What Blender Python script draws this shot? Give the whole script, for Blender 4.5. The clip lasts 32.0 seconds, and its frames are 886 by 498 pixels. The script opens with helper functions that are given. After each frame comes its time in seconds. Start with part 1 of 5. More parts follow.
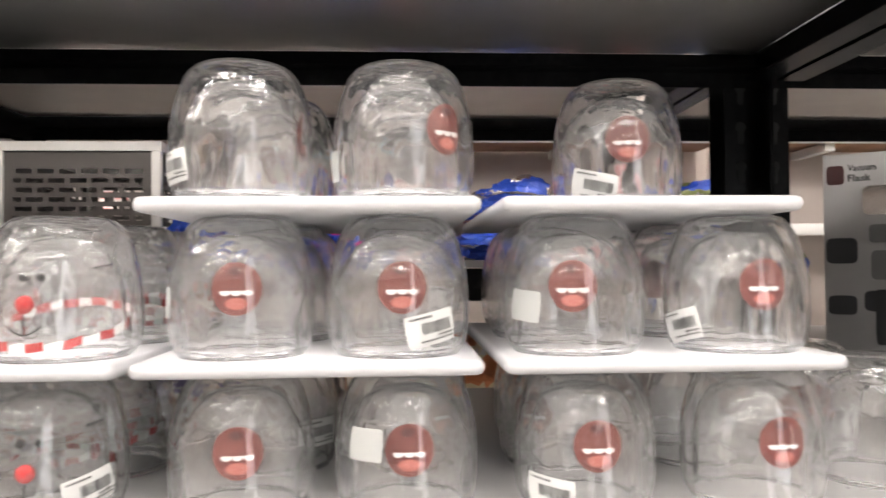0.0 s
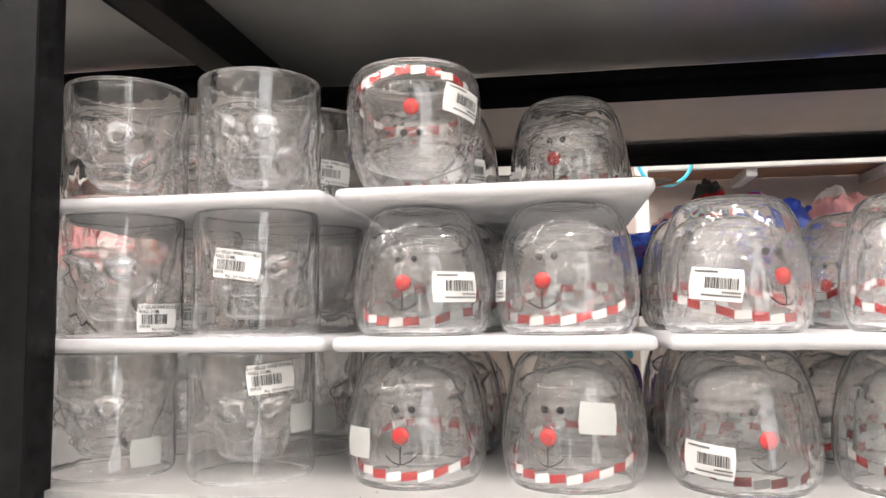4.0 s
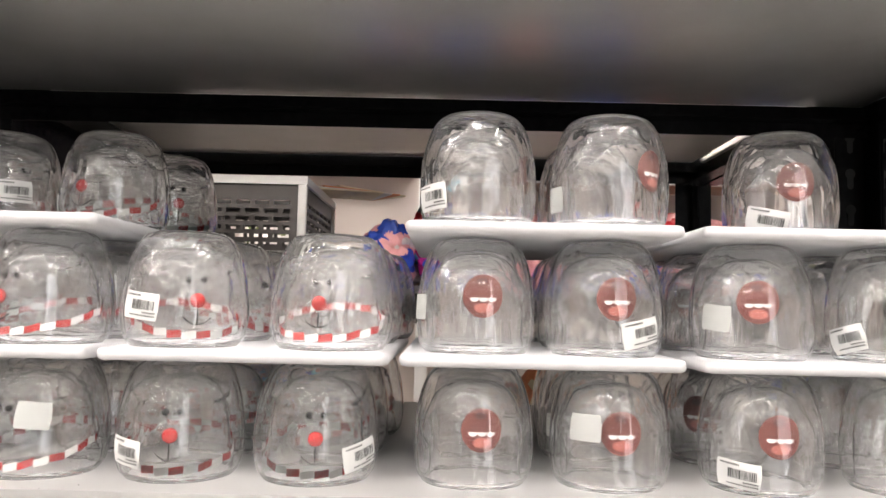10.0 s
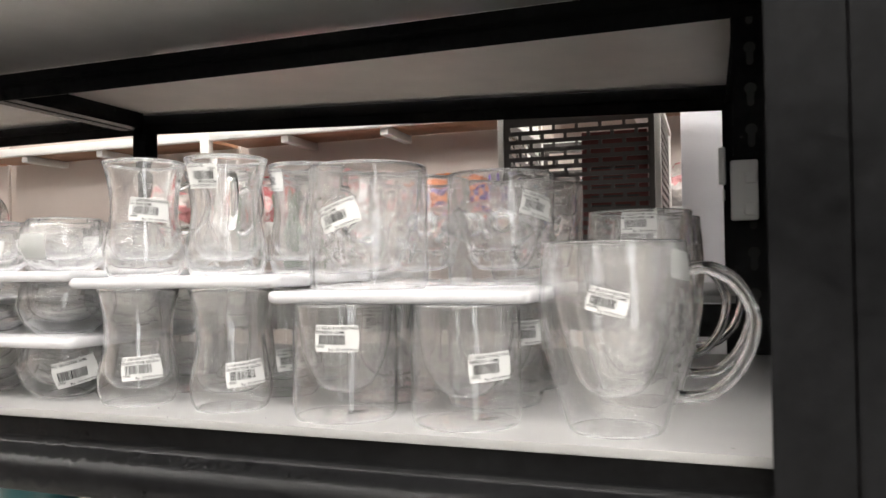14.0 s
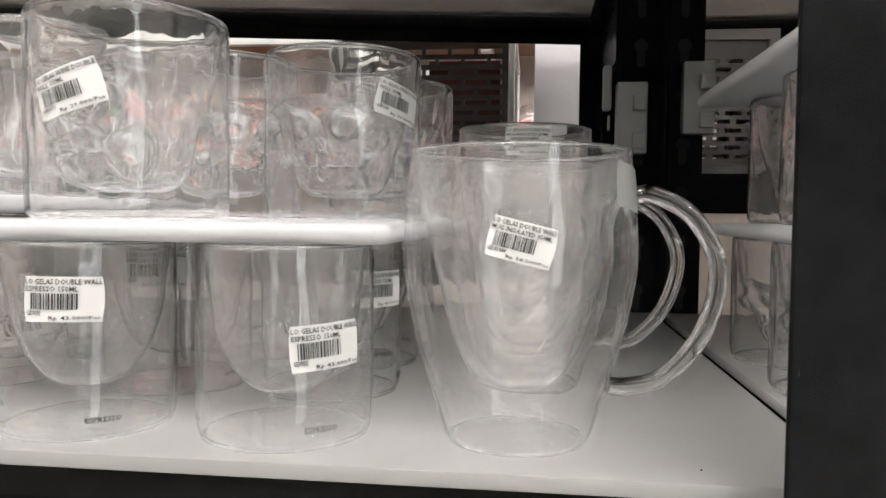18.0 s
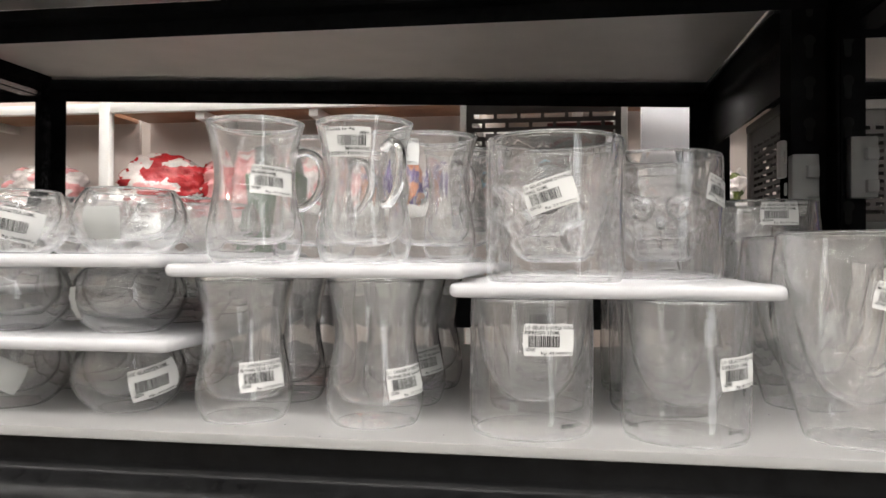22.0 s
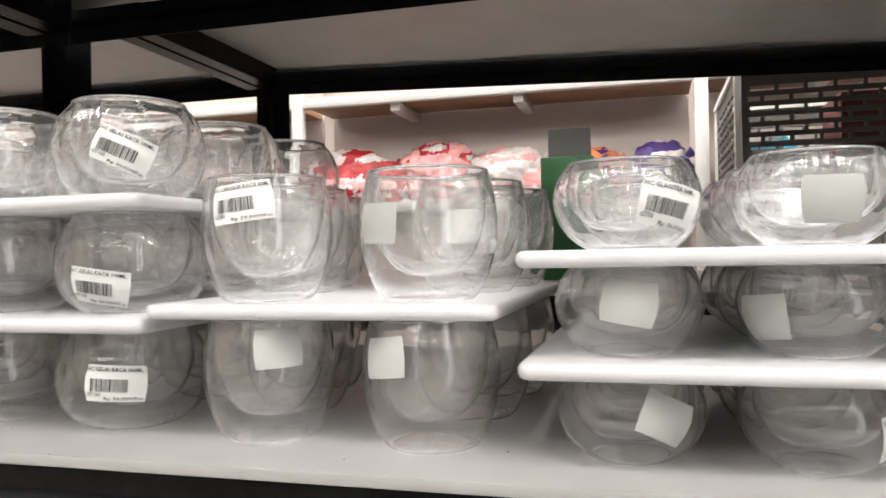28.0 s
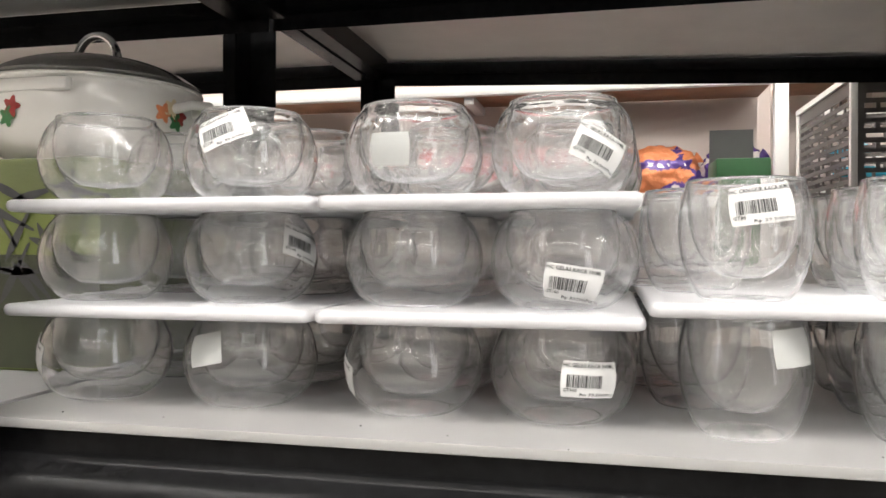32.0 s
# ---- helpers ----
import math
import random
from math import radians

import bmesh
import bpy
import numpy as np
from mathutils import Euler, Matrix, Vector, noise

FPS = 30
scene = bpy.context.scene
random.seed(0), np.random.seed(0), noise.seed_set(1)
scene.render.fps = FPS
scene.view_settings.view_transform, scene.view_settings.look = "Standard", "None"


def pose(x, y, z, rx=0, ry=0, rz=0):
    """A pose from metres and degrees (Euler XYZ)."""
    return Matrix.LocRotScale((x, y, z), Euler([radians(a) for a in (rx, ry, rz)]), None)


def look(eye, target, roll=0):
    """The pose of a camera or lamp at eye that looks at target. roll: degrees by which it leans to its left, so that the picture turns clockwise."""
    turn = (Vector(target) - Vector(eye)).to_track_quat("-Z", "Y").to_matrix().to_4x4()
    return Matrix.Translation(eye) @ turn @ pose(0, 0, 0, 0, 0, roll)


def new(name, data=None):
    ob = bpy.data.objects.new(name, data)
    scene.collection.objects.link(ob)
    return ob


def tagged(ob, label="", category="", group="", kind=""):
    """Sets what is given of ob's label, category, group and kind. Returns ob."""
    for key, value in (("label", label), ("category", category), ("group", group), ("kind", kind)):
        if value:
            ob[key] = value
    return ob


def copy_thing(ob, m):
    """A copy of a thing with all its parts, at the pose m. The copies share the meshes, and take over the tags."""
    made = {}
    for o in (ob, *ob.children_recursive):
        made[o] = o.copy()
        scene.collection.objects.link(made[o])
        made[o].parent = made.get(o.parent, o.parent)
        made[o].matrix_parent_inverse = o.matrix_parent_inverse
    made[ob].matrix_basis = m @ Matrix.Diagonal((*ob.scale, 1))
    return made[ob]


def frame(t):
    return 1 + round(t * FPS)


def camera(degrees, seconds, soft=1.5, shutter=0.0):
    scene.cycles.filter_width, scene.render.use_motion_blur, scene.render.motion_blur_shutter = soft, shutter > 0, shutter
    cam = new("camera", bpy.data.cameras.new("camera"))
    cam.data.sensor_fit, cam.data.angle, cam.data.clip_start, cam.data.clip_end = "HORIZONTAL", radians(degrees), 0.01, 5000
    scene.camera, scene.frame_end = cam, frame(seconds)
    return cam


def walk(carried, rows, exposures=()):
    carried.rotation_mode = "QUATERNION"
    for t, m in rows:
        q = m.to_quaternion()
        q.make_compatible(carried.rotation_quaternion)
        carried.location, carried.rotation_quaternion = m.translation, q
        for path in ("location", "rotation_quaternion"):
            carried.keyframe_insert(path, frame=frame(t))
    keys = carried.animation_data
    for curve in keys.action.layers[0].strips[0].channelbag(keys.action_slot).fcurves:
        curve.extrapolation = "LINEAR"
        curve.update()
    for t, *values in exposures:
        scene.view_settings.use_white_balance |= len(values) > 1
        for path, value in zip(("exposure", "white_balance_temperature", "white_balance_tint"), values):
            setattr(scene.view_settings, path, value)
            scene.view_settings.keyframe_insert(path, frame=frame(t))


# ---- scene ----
cam = camera(60.8, 32.0, shutter=0.5)
PATH = [
    (0, (0.145, 0.035, 1.441), (0.256, 2.032, 1.489), -0.4),
    (0.5, (0.115, 0.029, 1.43), (0.1, 2.027, 1.526), -0.3),
    (1, (0.075, 0.028, 1.418), (-0.09, 2.017, 1.546), 0.1),
    (1.5, (0.008, 0.02, 1.409), (-0.256, 1.998, 1.544), 0.6),
    (2, (-0.076, 0.015, 1.407), (-0.29, 1.998, 1.565), 0.3),
    (2.5, (-0.16, 0.004, 1.409), (-0.306, 1.993, 1.571), -0.4),
    (3, (-0.23, 0.004, 1.404), (-0.389, 1.992, 1.559), -0.9),
    (3.5, (-0.277, 0.005, 1.4), (-0.59, 1.972, 1.576), -0.8),
    (5.5, (-0.306, 0.018, 1.403), (-0.524, 2.0, 1.557), 0.2),
    (6, (-0.311, 0.022, 1.401), (-0.51, 2.006, 1.554), 0.3),
    (6.5, (-0.311, 0.02, 1.402), (-0.516, 2.003, 1.555), 0.4),
    (7, (-0.309, 0.012, 1.402), (-0.515, 1.995, 1.557), 0.7),
    (7.5, (-0.291, 0.001, 1.397), (-0.516, 1.982, 1.547), 0.3),
    (8, (-0.217, -0.016, 1.399), (-0.451, 1.964, 1.564), 0.4),
    (8.5, (-0.152, -0.045, 1.404), (-0.214, 1.947, 1.578), 0.9),
    (9, (-0.066, -0.052, 1.412), (-0.129, 1.938, 1.601), 0.7),
    (9.5, (-0.016, -0.062, 1.421), (-0.077, 1.93, 1.592), 0.9),
    (10, (0.02, -0.065, 1.421), (0.012, 1.929, 1.572), 1.3),
    (10.5, (0.015, -0.07, 1.416), (-0.03, 1.924, 1.568), 1.4),
    (11, (-0.039, -0.069, 1.409), (-0.205, 1.918, 1.568), 1.2),
    (11.5, (-0.136, -0.071, 1.407), (-0.445, 1.9, 1.543), 1.2),
    (12, (-0.32, -0.145, 1.414), (-0.744, 1.806, 1.527), -0.8),
    (12.5, (-0.473, -0.214, 1.414), (-1.003, 1.713, 1.495), -0.0),
    (13, (-0.577, -0.15, 1.404), (-1.315, 1.708, 1.476), -0.6),
    (13.5, (-0.682, -0.069, 1.404), (-1.339, 1.818, 1.491), -0.5),
    (14, (-0.742, -0.021, 1.405), (-1.407, 1.865, 1.448), -0.8),
    (14.5, (-0.799, -0.012, 1.411), (-1.351, 1.91, 1.452), -1.5),
    (16.5, (-0.868, 0.019, 1.406), (-1.057, 2.01, 1.432), 0.6),
    (17, (-0.838, 0.088, 1.404), (-1.006, 2.08, 1.384), 0.4),
    (17.5, (-0.816, 0.146, 1.397), (-1.022, 2.134, 1.327), 0.6),
    (18, (-0.799, 0.17, 1.391), (-1.034, 2.154, 1.299), 0.6),
    (18.5, (-0.793, 0.172, 1.392), (-1.041, 2.154, 1.294), 0.3),
    (19, (-0.792, 0.17, 1.394), (-1.057, 2.151, 1.305), 0.4),
    (19.5, (-0.805, 0.157, 1.397), (-1.053, 2.14, 1.326), 0.4),
    (20, (-0.848, 0.119, 1.395), (-1.134, 2.098, 1.337), 0.8),
    (20.5, (-0.899, 0.07, 1.394), (-1.249, 2.039, 1.363), 0.8),
    (21, (-0.962, 0.011, 1.396), (-1.332, 1.976, 1.383), 0.2),
    (21.5, (-0.996, -0.015, 1.397), (-1.334, 1.956, 1.392), -0.0),
    (22, (-0.992, 0.004, 1.404), (-1.296, 1.981, 1.423), 0.2),
    (22.5, (-1.0, 0.07, 1.408), (-1.276, 2.051, 1.415), 0.7),
    (23, (-1.0, 0.113, 1.412), (-1.345, 2.083, 1.411), 0.3),
    (23.5, (-0.999, 0.122, 1.414), (-1.351, 2.091, 1.43), 0.5),
    (24, (-1.014, 0.116, 1.407), (-1.397, 2.079, 1.411), 0.5),
    (24.5, (-1.057, 0.103, 1.411), (-1.46, 2.062, 1.416), -0.3),
    (25, (-1.144, 0.077, 1.408), (-1.506, 2.044, 1.402), -0.9),
    (25.5, (-1.217, 0.042, 1.408), (-1.676, 1.988, 1.404), -0.9),
    (27.5, (-1.384, 0.072, 1.408), (-1.872, 2.011, 1.444), -1.2),
    (28, (-1.393, 0.094, 1.404), (-1.921, 2.023, 1.416), -1.1),
    (28.5, (-1.419, 0.093, 1.41), (-1.992, 2.009, 1.4), -1.0),
    (29, (-1.495, 0.079, 1.412), (-2.052, 2.0, 1.44), -0.8),
    (29.5, (-1.594, 0.053, 1.413), (-2.095, 1.989, 1.431), -1.3),
    (30, (-1.65, 0.024, 1.408), (-2.115, 1.969, 1.419), -0.4),
    (30.5, (-1.679, 0.014, 1.413), (-2.126, 1.963, 1.434), -0.5),
    (31, (-1.689, 0.011, 1.416), (-2.101, 1.968, 1.445), -0.2),
    (31.5, (-1.698, 0.008, 1.414), (-2.123, 1.963, 1.425), -0.0),
    (32, (-1.713, 0.009, 1.411), (-2.145, 1.961, 1.403), 0.1),
]
EXPOSED = [(0, -0.38, 6680, 13), (7.5, -0.38, 6680, 13), (11.5, -0.38, 6680, 13), (13, -0.45, 6500, 10), (17, -0.75, 6500, 10), (24, -0.85, 6500, 10), (27.5, -0.66, 6500, 10), (32, -0.5, 6500, 10)]
walk(cam, [(t, look(eye, target, roll)) for t, eye, target, roll in PATH], EXPOSED)

# ---- light, exposure and world ----
scene.cycles.transparent_max_bounces = 64
scene.cycles.max_bounces = 48
scene.cycles.glossy_bounces = 12
scene.cycles.transmission_bounces = 48
world = bpy.data.worlds.new("world")
scene.world = world
world.use_nodes = True
world.node_tree.nodes["Background"].inputs["Color"].default_value = (0.80, 0.86, 1.0, 1)
world.node_tree.nodes["Background"].inputs["Strength"].default_value = 0.05
LAMP = 120.0


# ---- materials ----
def nodes_of(name):
    m = bpy.data.materials.new(name)
    m.use_nodes = True
    nt = m.node_tree
    nt.nodes.clear()
    out = nt.nodes.new("ShaderNodeOutputMaterial")
    return m, nt, out


def link(nt, a, b):
    nt.links.new(a, b)


def paint(name, color, rough=0.5, metal=0.0, grain=60.0, amount=0.12, bump=0.15, bump_scale=400.0, spec=0.5, dist=0.001, coat=0.0):
    """Principled surface whose tone varies at two scales, with fine relief."""
    m, nt, out = nodes_of(name)
    p = nt.nodes.new("ShaderNodeBsdfPrincipled")
    tc = nt.nodes.new("ShaderNodeTexCoord")
    n1 = nt.nodes.new("ShaderNodeTexNoise")
    n1.inputs["Scale"].default_value, n1.inputs["Detail"].default_value = grain, 5
    n2 = nt.nodes.new("ShaderNodeTexNoise")
    n2.inputs["Scale"].default_value, n2.inputs["Detail"].default_value = grain / 9, 3
    add = nt.nodes.new("ShaderNodeMath")
    add.operation = "ADD"
    ramp = nt.nodes.new("ShaderNodeMapRange")
    ramp.inputs[1].default_value, ramp.inputs[2].default_value = 0.6, 1.4
    ramp.inputs[3].default_value, ramp.inputs[4].default_value = 1 - amount, 1 + amount
    mul = nt.nodes.new("ShaderNodeVectorMath")
    mul.operation = "MULTIPLY"
    mul.inputs[0].default_value = color
    for n in (n1, n2):
        link(nt, tc.outputs["Object"], n.inputs["Vector"])
    link(nt, n1.outputs["Fac"], add.inputs[0])
    link(nt, n2.outputs["Fac"], add.inputs[1])
    link(nt, add.outputs[0], ramp.inputs[0])
    link(nt, ramp.outputs[0], mul.inputs[1])
    link(nt, mul.outputs[0], p.inputs["Base Color"])
    p.inputs["Roughness"].default_value, p.inputs["Metallic"].default_value = rough, metal
    p.inputs["Specular IOR Level"].default_value = spec
    p.inputs["Coat Weight"].default_value = coat
    if bump:
        n3 = nt.nodes.new("ShaderNodeTexNoise")
        n3.inputs["Scale"].default_value, n3.inputs["Detail"].default_value = bump_scale, 2
        link(nt, tc.outputs["Object"], n3.inputs["Vector"])
        b = nt.nodes.new("ShaderNodeBump")
        b.inputs["Strength"].default_value, b.inputs["Distance"].default_value = bump, dist
        link(nt, n3.outputs["Fac"], b.inputs["Height"])
        link(nt, b.outputs[0], p.inputs["Normal"])
    link(nt, p.outputs[0], out.inputs["Surface"])
    return m


def solid_glass(name, ior=1.46, wave=0.0, scale=50.0, haze=0.0):
    """Solid glass that bends the light; wave makes its faces slightly uneven, a pale haze mixed in stands in for bright
    reflections.
    """
    m, nt, out = nodes_of(name)
    g = nt.nodes.new("ShaderNodeBsdfGlass")
    g.inputs["IOR"].default_value, g.inputs["Roughness"].default_value = ior, 0.0
    g.inputs["Color"].default_value = (1.0, 1.0, 1.0, 1)
    if wave:
        tc = nt.nodes.new("ShaderNodeTexCoord")
        mp = nt.nodes.new("ShaderNodeMapping")
        mp.inputs["Scale"].default_value = (1, 1, 0.4)
        nz = nt.nodes.new("ShaderNodeTexNoise")
        nz.inputs["Scale"].default_value, nz.inputs["Detail"].default_value = scale, 1
        b = nt.nodes.new("ShaderNodeBump")
        b.inputs["Strength"].default_value, b.inputs["Distance"].default_value = wave, 0.004
        link(nt, tc.outputs["Object"], mp.inputs["Vector"])
        link(nt, mp.outputs[0], nz.inputs["Vector"])
        link(nt, nz.outputs["Fac"], b.inputs["Height"])
        link(nt, b.outputs[0], g.inputs["Normal"])
    if not haze:
        link(nt, g.outputs[0], out.inputs["Surface"])
        return m
    di, tl = nt.nodes.new("ShaderNodeBsdfDiffuse"), nt.nodes.new("ShaderNodeBsdfTranslucent")
    both, top = nt.nodes.new("ShaderNodeMixShader"), nt.nodes.new("ShaderNodeMixShader")
    tc = nt.nodes.new("ShaderNodeTexCoord")
    n2 = nt.nodes.new("ShaderNodeTexNoise")
    n2.inputs["Scale"].default_value, n2.inputs["Detail"].default_value = 35.0, 4
    rg = nt.nodes.new("ShaderNodeMapRange")
    rg.inputs[1].default_value, rg.inputs[2].default_value = 0.3, 0.7
    rg.inputs[3].default_value, rg.inputs[4].default_value = haze * 0.5, haze * 1.5
    link(nt, tc.outputs["Object"], n2.inputs["Vector"])
    link(nt, n2.outputs["Fac"], rg.inputs[0])
    link(nt, di.outputs[0], both.inputs[1])
    link(nt, tl.outputs[0], both.inputs[2])
    link(nt, rg.outputs[0], top.inputs[0])
    link(nt, g.outputs[0], top.inputs[1])
    link(nt, both.outputs[0], top.inputs[2])
    link(nt, top.outputs[0], out.inputs["Surface"])
    return m


def glow(name, color, strength):
    m, nt, out = nodes_of(name)
    e = nt.nodes.new("ShaderNodeEmission")
    e.inputs["Color"].default_value, e.inputs["Strength"].default_value = (*color, 1), strength
    link(nt, e.outputs[0], out.inputs["Surface"])
    return m


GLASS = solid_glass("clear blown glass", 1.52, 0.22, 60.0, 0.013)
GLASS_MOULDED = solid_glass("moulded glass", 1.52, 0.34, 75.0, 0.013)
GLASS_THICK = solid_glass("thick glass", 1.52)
BLACK_STEEL = paint("black powder coat", (0.006, 0.006, 0.0064), 0.26, 0.0, 90, 0.6, 0.30, 1500, 0.09, 0.0003)
SLOT_SHADE = paint("dark slot shade", (0.004, 0.004, 0.004), 0.8, bump=0)
WHITE_BOARD = paint("white foam board", (0.41, 0.41, 0.42), 0.42, 0, 30, 0.04, 0.08, 500)
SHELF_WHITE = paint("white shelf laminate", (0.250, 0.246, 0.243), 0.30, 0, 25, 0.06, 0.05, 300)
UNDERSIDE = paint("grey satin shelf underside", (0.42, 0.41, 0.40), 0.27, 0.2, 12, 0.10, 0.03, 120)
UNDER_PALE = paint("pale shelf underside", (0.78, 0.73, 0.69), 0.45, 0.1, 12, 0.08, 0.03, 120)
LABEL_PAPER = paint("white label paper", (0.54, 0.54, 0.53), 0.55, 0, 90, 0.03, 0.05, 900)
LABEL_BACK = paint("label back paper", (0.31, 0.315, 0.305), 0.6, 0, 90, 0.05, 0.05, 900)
INK = paint("black print", (0.015, 0.015, 0.016), 0.6, bump=0)
RED = paint("red glass paint", (0.26, 0.012, 0.012), 0.15, 0, 40, 0.08, 0, spec=0.7)
WHITE_PAINT = paint("white glass paint", (0.50, 0.49, 0.48), 0.25, 0, 40, 0.05, 0)
BLACK_PAINT = paint("black glass paint", (0.01, 0.01, 0.01), 0.2, bump=0)
ORANGE = paint("rust red print", (0.095, 0.022, 0.016), 0.45, 0, 60, 0.12, 0)
MOUTH = paint("dark red print", (0.035, 0.004, 0.004), 0.45, 0, 60, 0.1, 0)
LIPS = paint("brick red mouth print", (0.085, 0.012, 0.010), 0.45, 0, 60, 0.1, 0)
TONGUE = paint("salmon print", (0.26, 0.08, 0.062), 0.45, 0, 60, 0.08, 0)
AISLE_PAINT = paint("grey aisle wall paint", (0.26, 0.255, 0.25), 0.6, 0, 6, 0.05, 0.1, 200)
WALL_PAINT = paint("warm white wall paint", (0.55, 0.48, 0.44), 0.7, 0, 8, 0.05, 0.1, 200)
CEIL_PAINT = paint("white ceiling paint", (0.84, 0.83, 0.81), 0.8, 0, 8, 0.04, 0.1, 200)
FLOOR_TILE = paint("pale floor tile", (0.72, 0.70, 0.67), 0.25, 0, 5, 0.06, 0.03, 100)
GROUT = paint("grey grout", (0.30, 0.29, 0.28), 0.8)
WHITE_METAL = paint("white painted steel", (0.66, 0.65, 0.63), 0.35, 0, 20, 0.04, 0.08, 300)
CLIP_GREY = paint("grey white clip plastic", (0.40, 0.40, 0.39), 0.4, 0, 20, 0.05, 0.08, 300)
WOOD = paint("brown board underside", (0.30, 0.15, 0.08), 0.5, 0, 25, 0.25, 0.15, 150)
CRATE_GREY = paint("taupe crate plastic", (0.24, 0.215, 0.20), 0.45, 0, 30, 0.08, 0.1, 300)
CRATE_DARK = paint("dark crate mesh", (0.085, 0.075, 0.07), 0.5, 0, 30, 0.1, 0.1, 300)
CRATE_RIM = paint("off-white crate rim", (0.70, 0.68, 0.65), 0.4, 0, 30, 0.05, 0.1, 300)
GREEN_CARD = paint("green box card", (0.02, 0.12, 0.03), 0.5, 0, 20, 0.1)
GREY_CARD = paint("grey card", (0.15, 0.15, 0.145), 0.6, 0, 20, 0.1)
CARTON = paint("white carton", (0.62, 0.60, 0.58), 0.5, 0, 15, 0.05)
DARK_PRINT = paint("charcoal carton print", (0.03, 0.03, 0.032), 0.5, 0, 15, 0.1)
BAG_PINK = paint("pink plastic wrap", (0.72, 0.34, 0.34), 0.22, 0, 14, 0.3, 0.5, 60, 0.5, 0.01)
BAG_RED = paint("red plastic wrap", (0.42, 0.025, 0.03), 0.22, 0, 14, 0.35, 0.5, 60, 0.5, 0.01)
BAG_BLUE = paint("blue plastic wrap", (0.025, 0.07, 0.42), 0.2, 0, 14, 0.3, 0.6, 60, 0.5, 0.01)
BAG_WHITE = paint("white plastic wrap", (0.66, 0.60, 0.58), 0.25, 0, 14, 0.2, 0.5, 60, 0.5, 0.01)
BAG_PURPLE = paint("purple plastic wrap", (0.09, 0.05, 0.22), 0.25, 0, 14, 0.3, 0.5, 60, 0.5, 0.01)
BAG_MAGENTA = paint("magenta plastic wrap", (0.45, 0.02, 0.20), 0.2, 0, 14, 0.3, 0.5, 60, 0.5, 0.01)
FOIL = paint("silver foil wrap", (0.62, 0.61, 0.60), 0.18, 0.9, 14, 0.3, 0.8, 45, 0.5, 0.02)
BAG_ORANGE = paint("orange cloth", (0.60, 0.20, 0.08), 0.6, 0, 14, 0.3, 0.5, 60, 0.5, 0.01)
BAG_YELLOW = paint("cream paper", (0.66, 0.55, 0.36), 0.5, 0, 14, 0.2, 0.4, 60, 0.5, 0.01)
CYAN = paint("cyan plastic", (0.05, 0.42, 0.60), 0.3, 0, 20, 0.08, 0)
PORCELAIN = paint("white enamel", (0.72, 0.70, 0.66), 0.16, 0, 20, 0.04, 0.02, 100, 0.6)
POT_LID = paint("smoked glass lid", (0.10, 0.095, 0.09), 0.08, 0, 20, 0.1, 0, spec=0.8)
LIME = paint("lime carton print", (0.085, 0.105, 0.020), 0.4, 0, 10, 0.25)
CHROME = paint("polished steel", (0.72, 0.72, 0.72), 0.12, 1.0, 30, 0.05, 0)
TEAL = paint("teal plastic", (0.006, 0.07, 0.08), 0.3, 0, 20, 0.1, 0)
SPOT = glow("spot lens", (1.0, 0.97, 0.92), 1000.0)
TUBE = glow("lamp diffuser", (1.0, 0.97, 0.93), LAMP)
TUBE_FAR = glow("dimmer lamp diffuser", (1.0, 0.97, 0.93), 0.32 * LAMP)


# ---- mesh helpers ----
def mesh_of(name, bm, *mats):
    me = bpy.data.meshes.new(name)
    bm.normal_update()
    bm.to_mesh(me)
    bm.free()
    for m in mats:
        me.materials.append(m)
    return me


def smooth(me, angle=40):
    me.shade_smooth()
    me.set_sharp_from_angle(angle=radians(angle))
    return me


def thing(name, label, category, group="", kind="", at=(0, 0, 0), rz=0):
    ob = new(name)
    ob.matrix_basis = pose(*at, 0, 0, rz)
    return tagged(ob, label, category, group, kind)


def part(name, me, parent, label="", m=None):
    ob = new(name, me)
    ob.parent = parent
    if m is not None:
        ob.matrix_basis = m
    return tagged(ob, label) if label else ob


def box_bm(x0, x1, y0, y1, z0, z1, bev=0.0, bm=None, seg=2, mat=0):
    bm = bm or bmesh.new()
    r = bmesh.ops.create_cube(bm, size=1.0, matrix=Matrix.Translation(((x0 + x1) / 2, (y0 + y1) / 2, (z0 + z1) / 2)) @ Matrix.Diagonal((abs(x1 - x0), abs(y1 - y0), abs(z1 - z0), 1)))
    vs = r["verts"]
    fs = {f for v in vs for f in v.link_faces}
    for f in fs:
        f.material_index = mat
    if bev:
        es = list({e for v in vs for e in v.link_edges})
        bmesh.ops.bevel(bm, geom=es, offset=bev, segments=seg, profile=0.5, affect="EDGES")
    return bm


def box_me(name, x0, x1, y0, y1, z0, z1, mat, bev=0.0, seg=2):
    return smooth(mesh_of(name, box_bm(x0, x1, y0, y1, z0, z1, bev, seg=seg), mat))


def spline(points, n):
    """Smooth line through (r, z) points."""
    pts = [Vector(p) for p in points]
    out = []
    for i in range(len(pts) - 1):
        p0, p1, p2, p3 = pts[max(i - 1, 0)], pts[i], pts[i + 1], pts[min(i + 2, len(pts) - 1)]
        for k in range(n):
            t = k / n
            out.append(0.5 * (2 * p1 + (p2 - p0) * t + (2 * p0 - 5 * p1 + 4 * p2 - p3) * t * t + (3 * p1 - p0 - 3 * p2 + p3) * t ** 3))
    out.append(pts[-1])
    return [(max(p[0], 0.0), p[1]) for p in out]


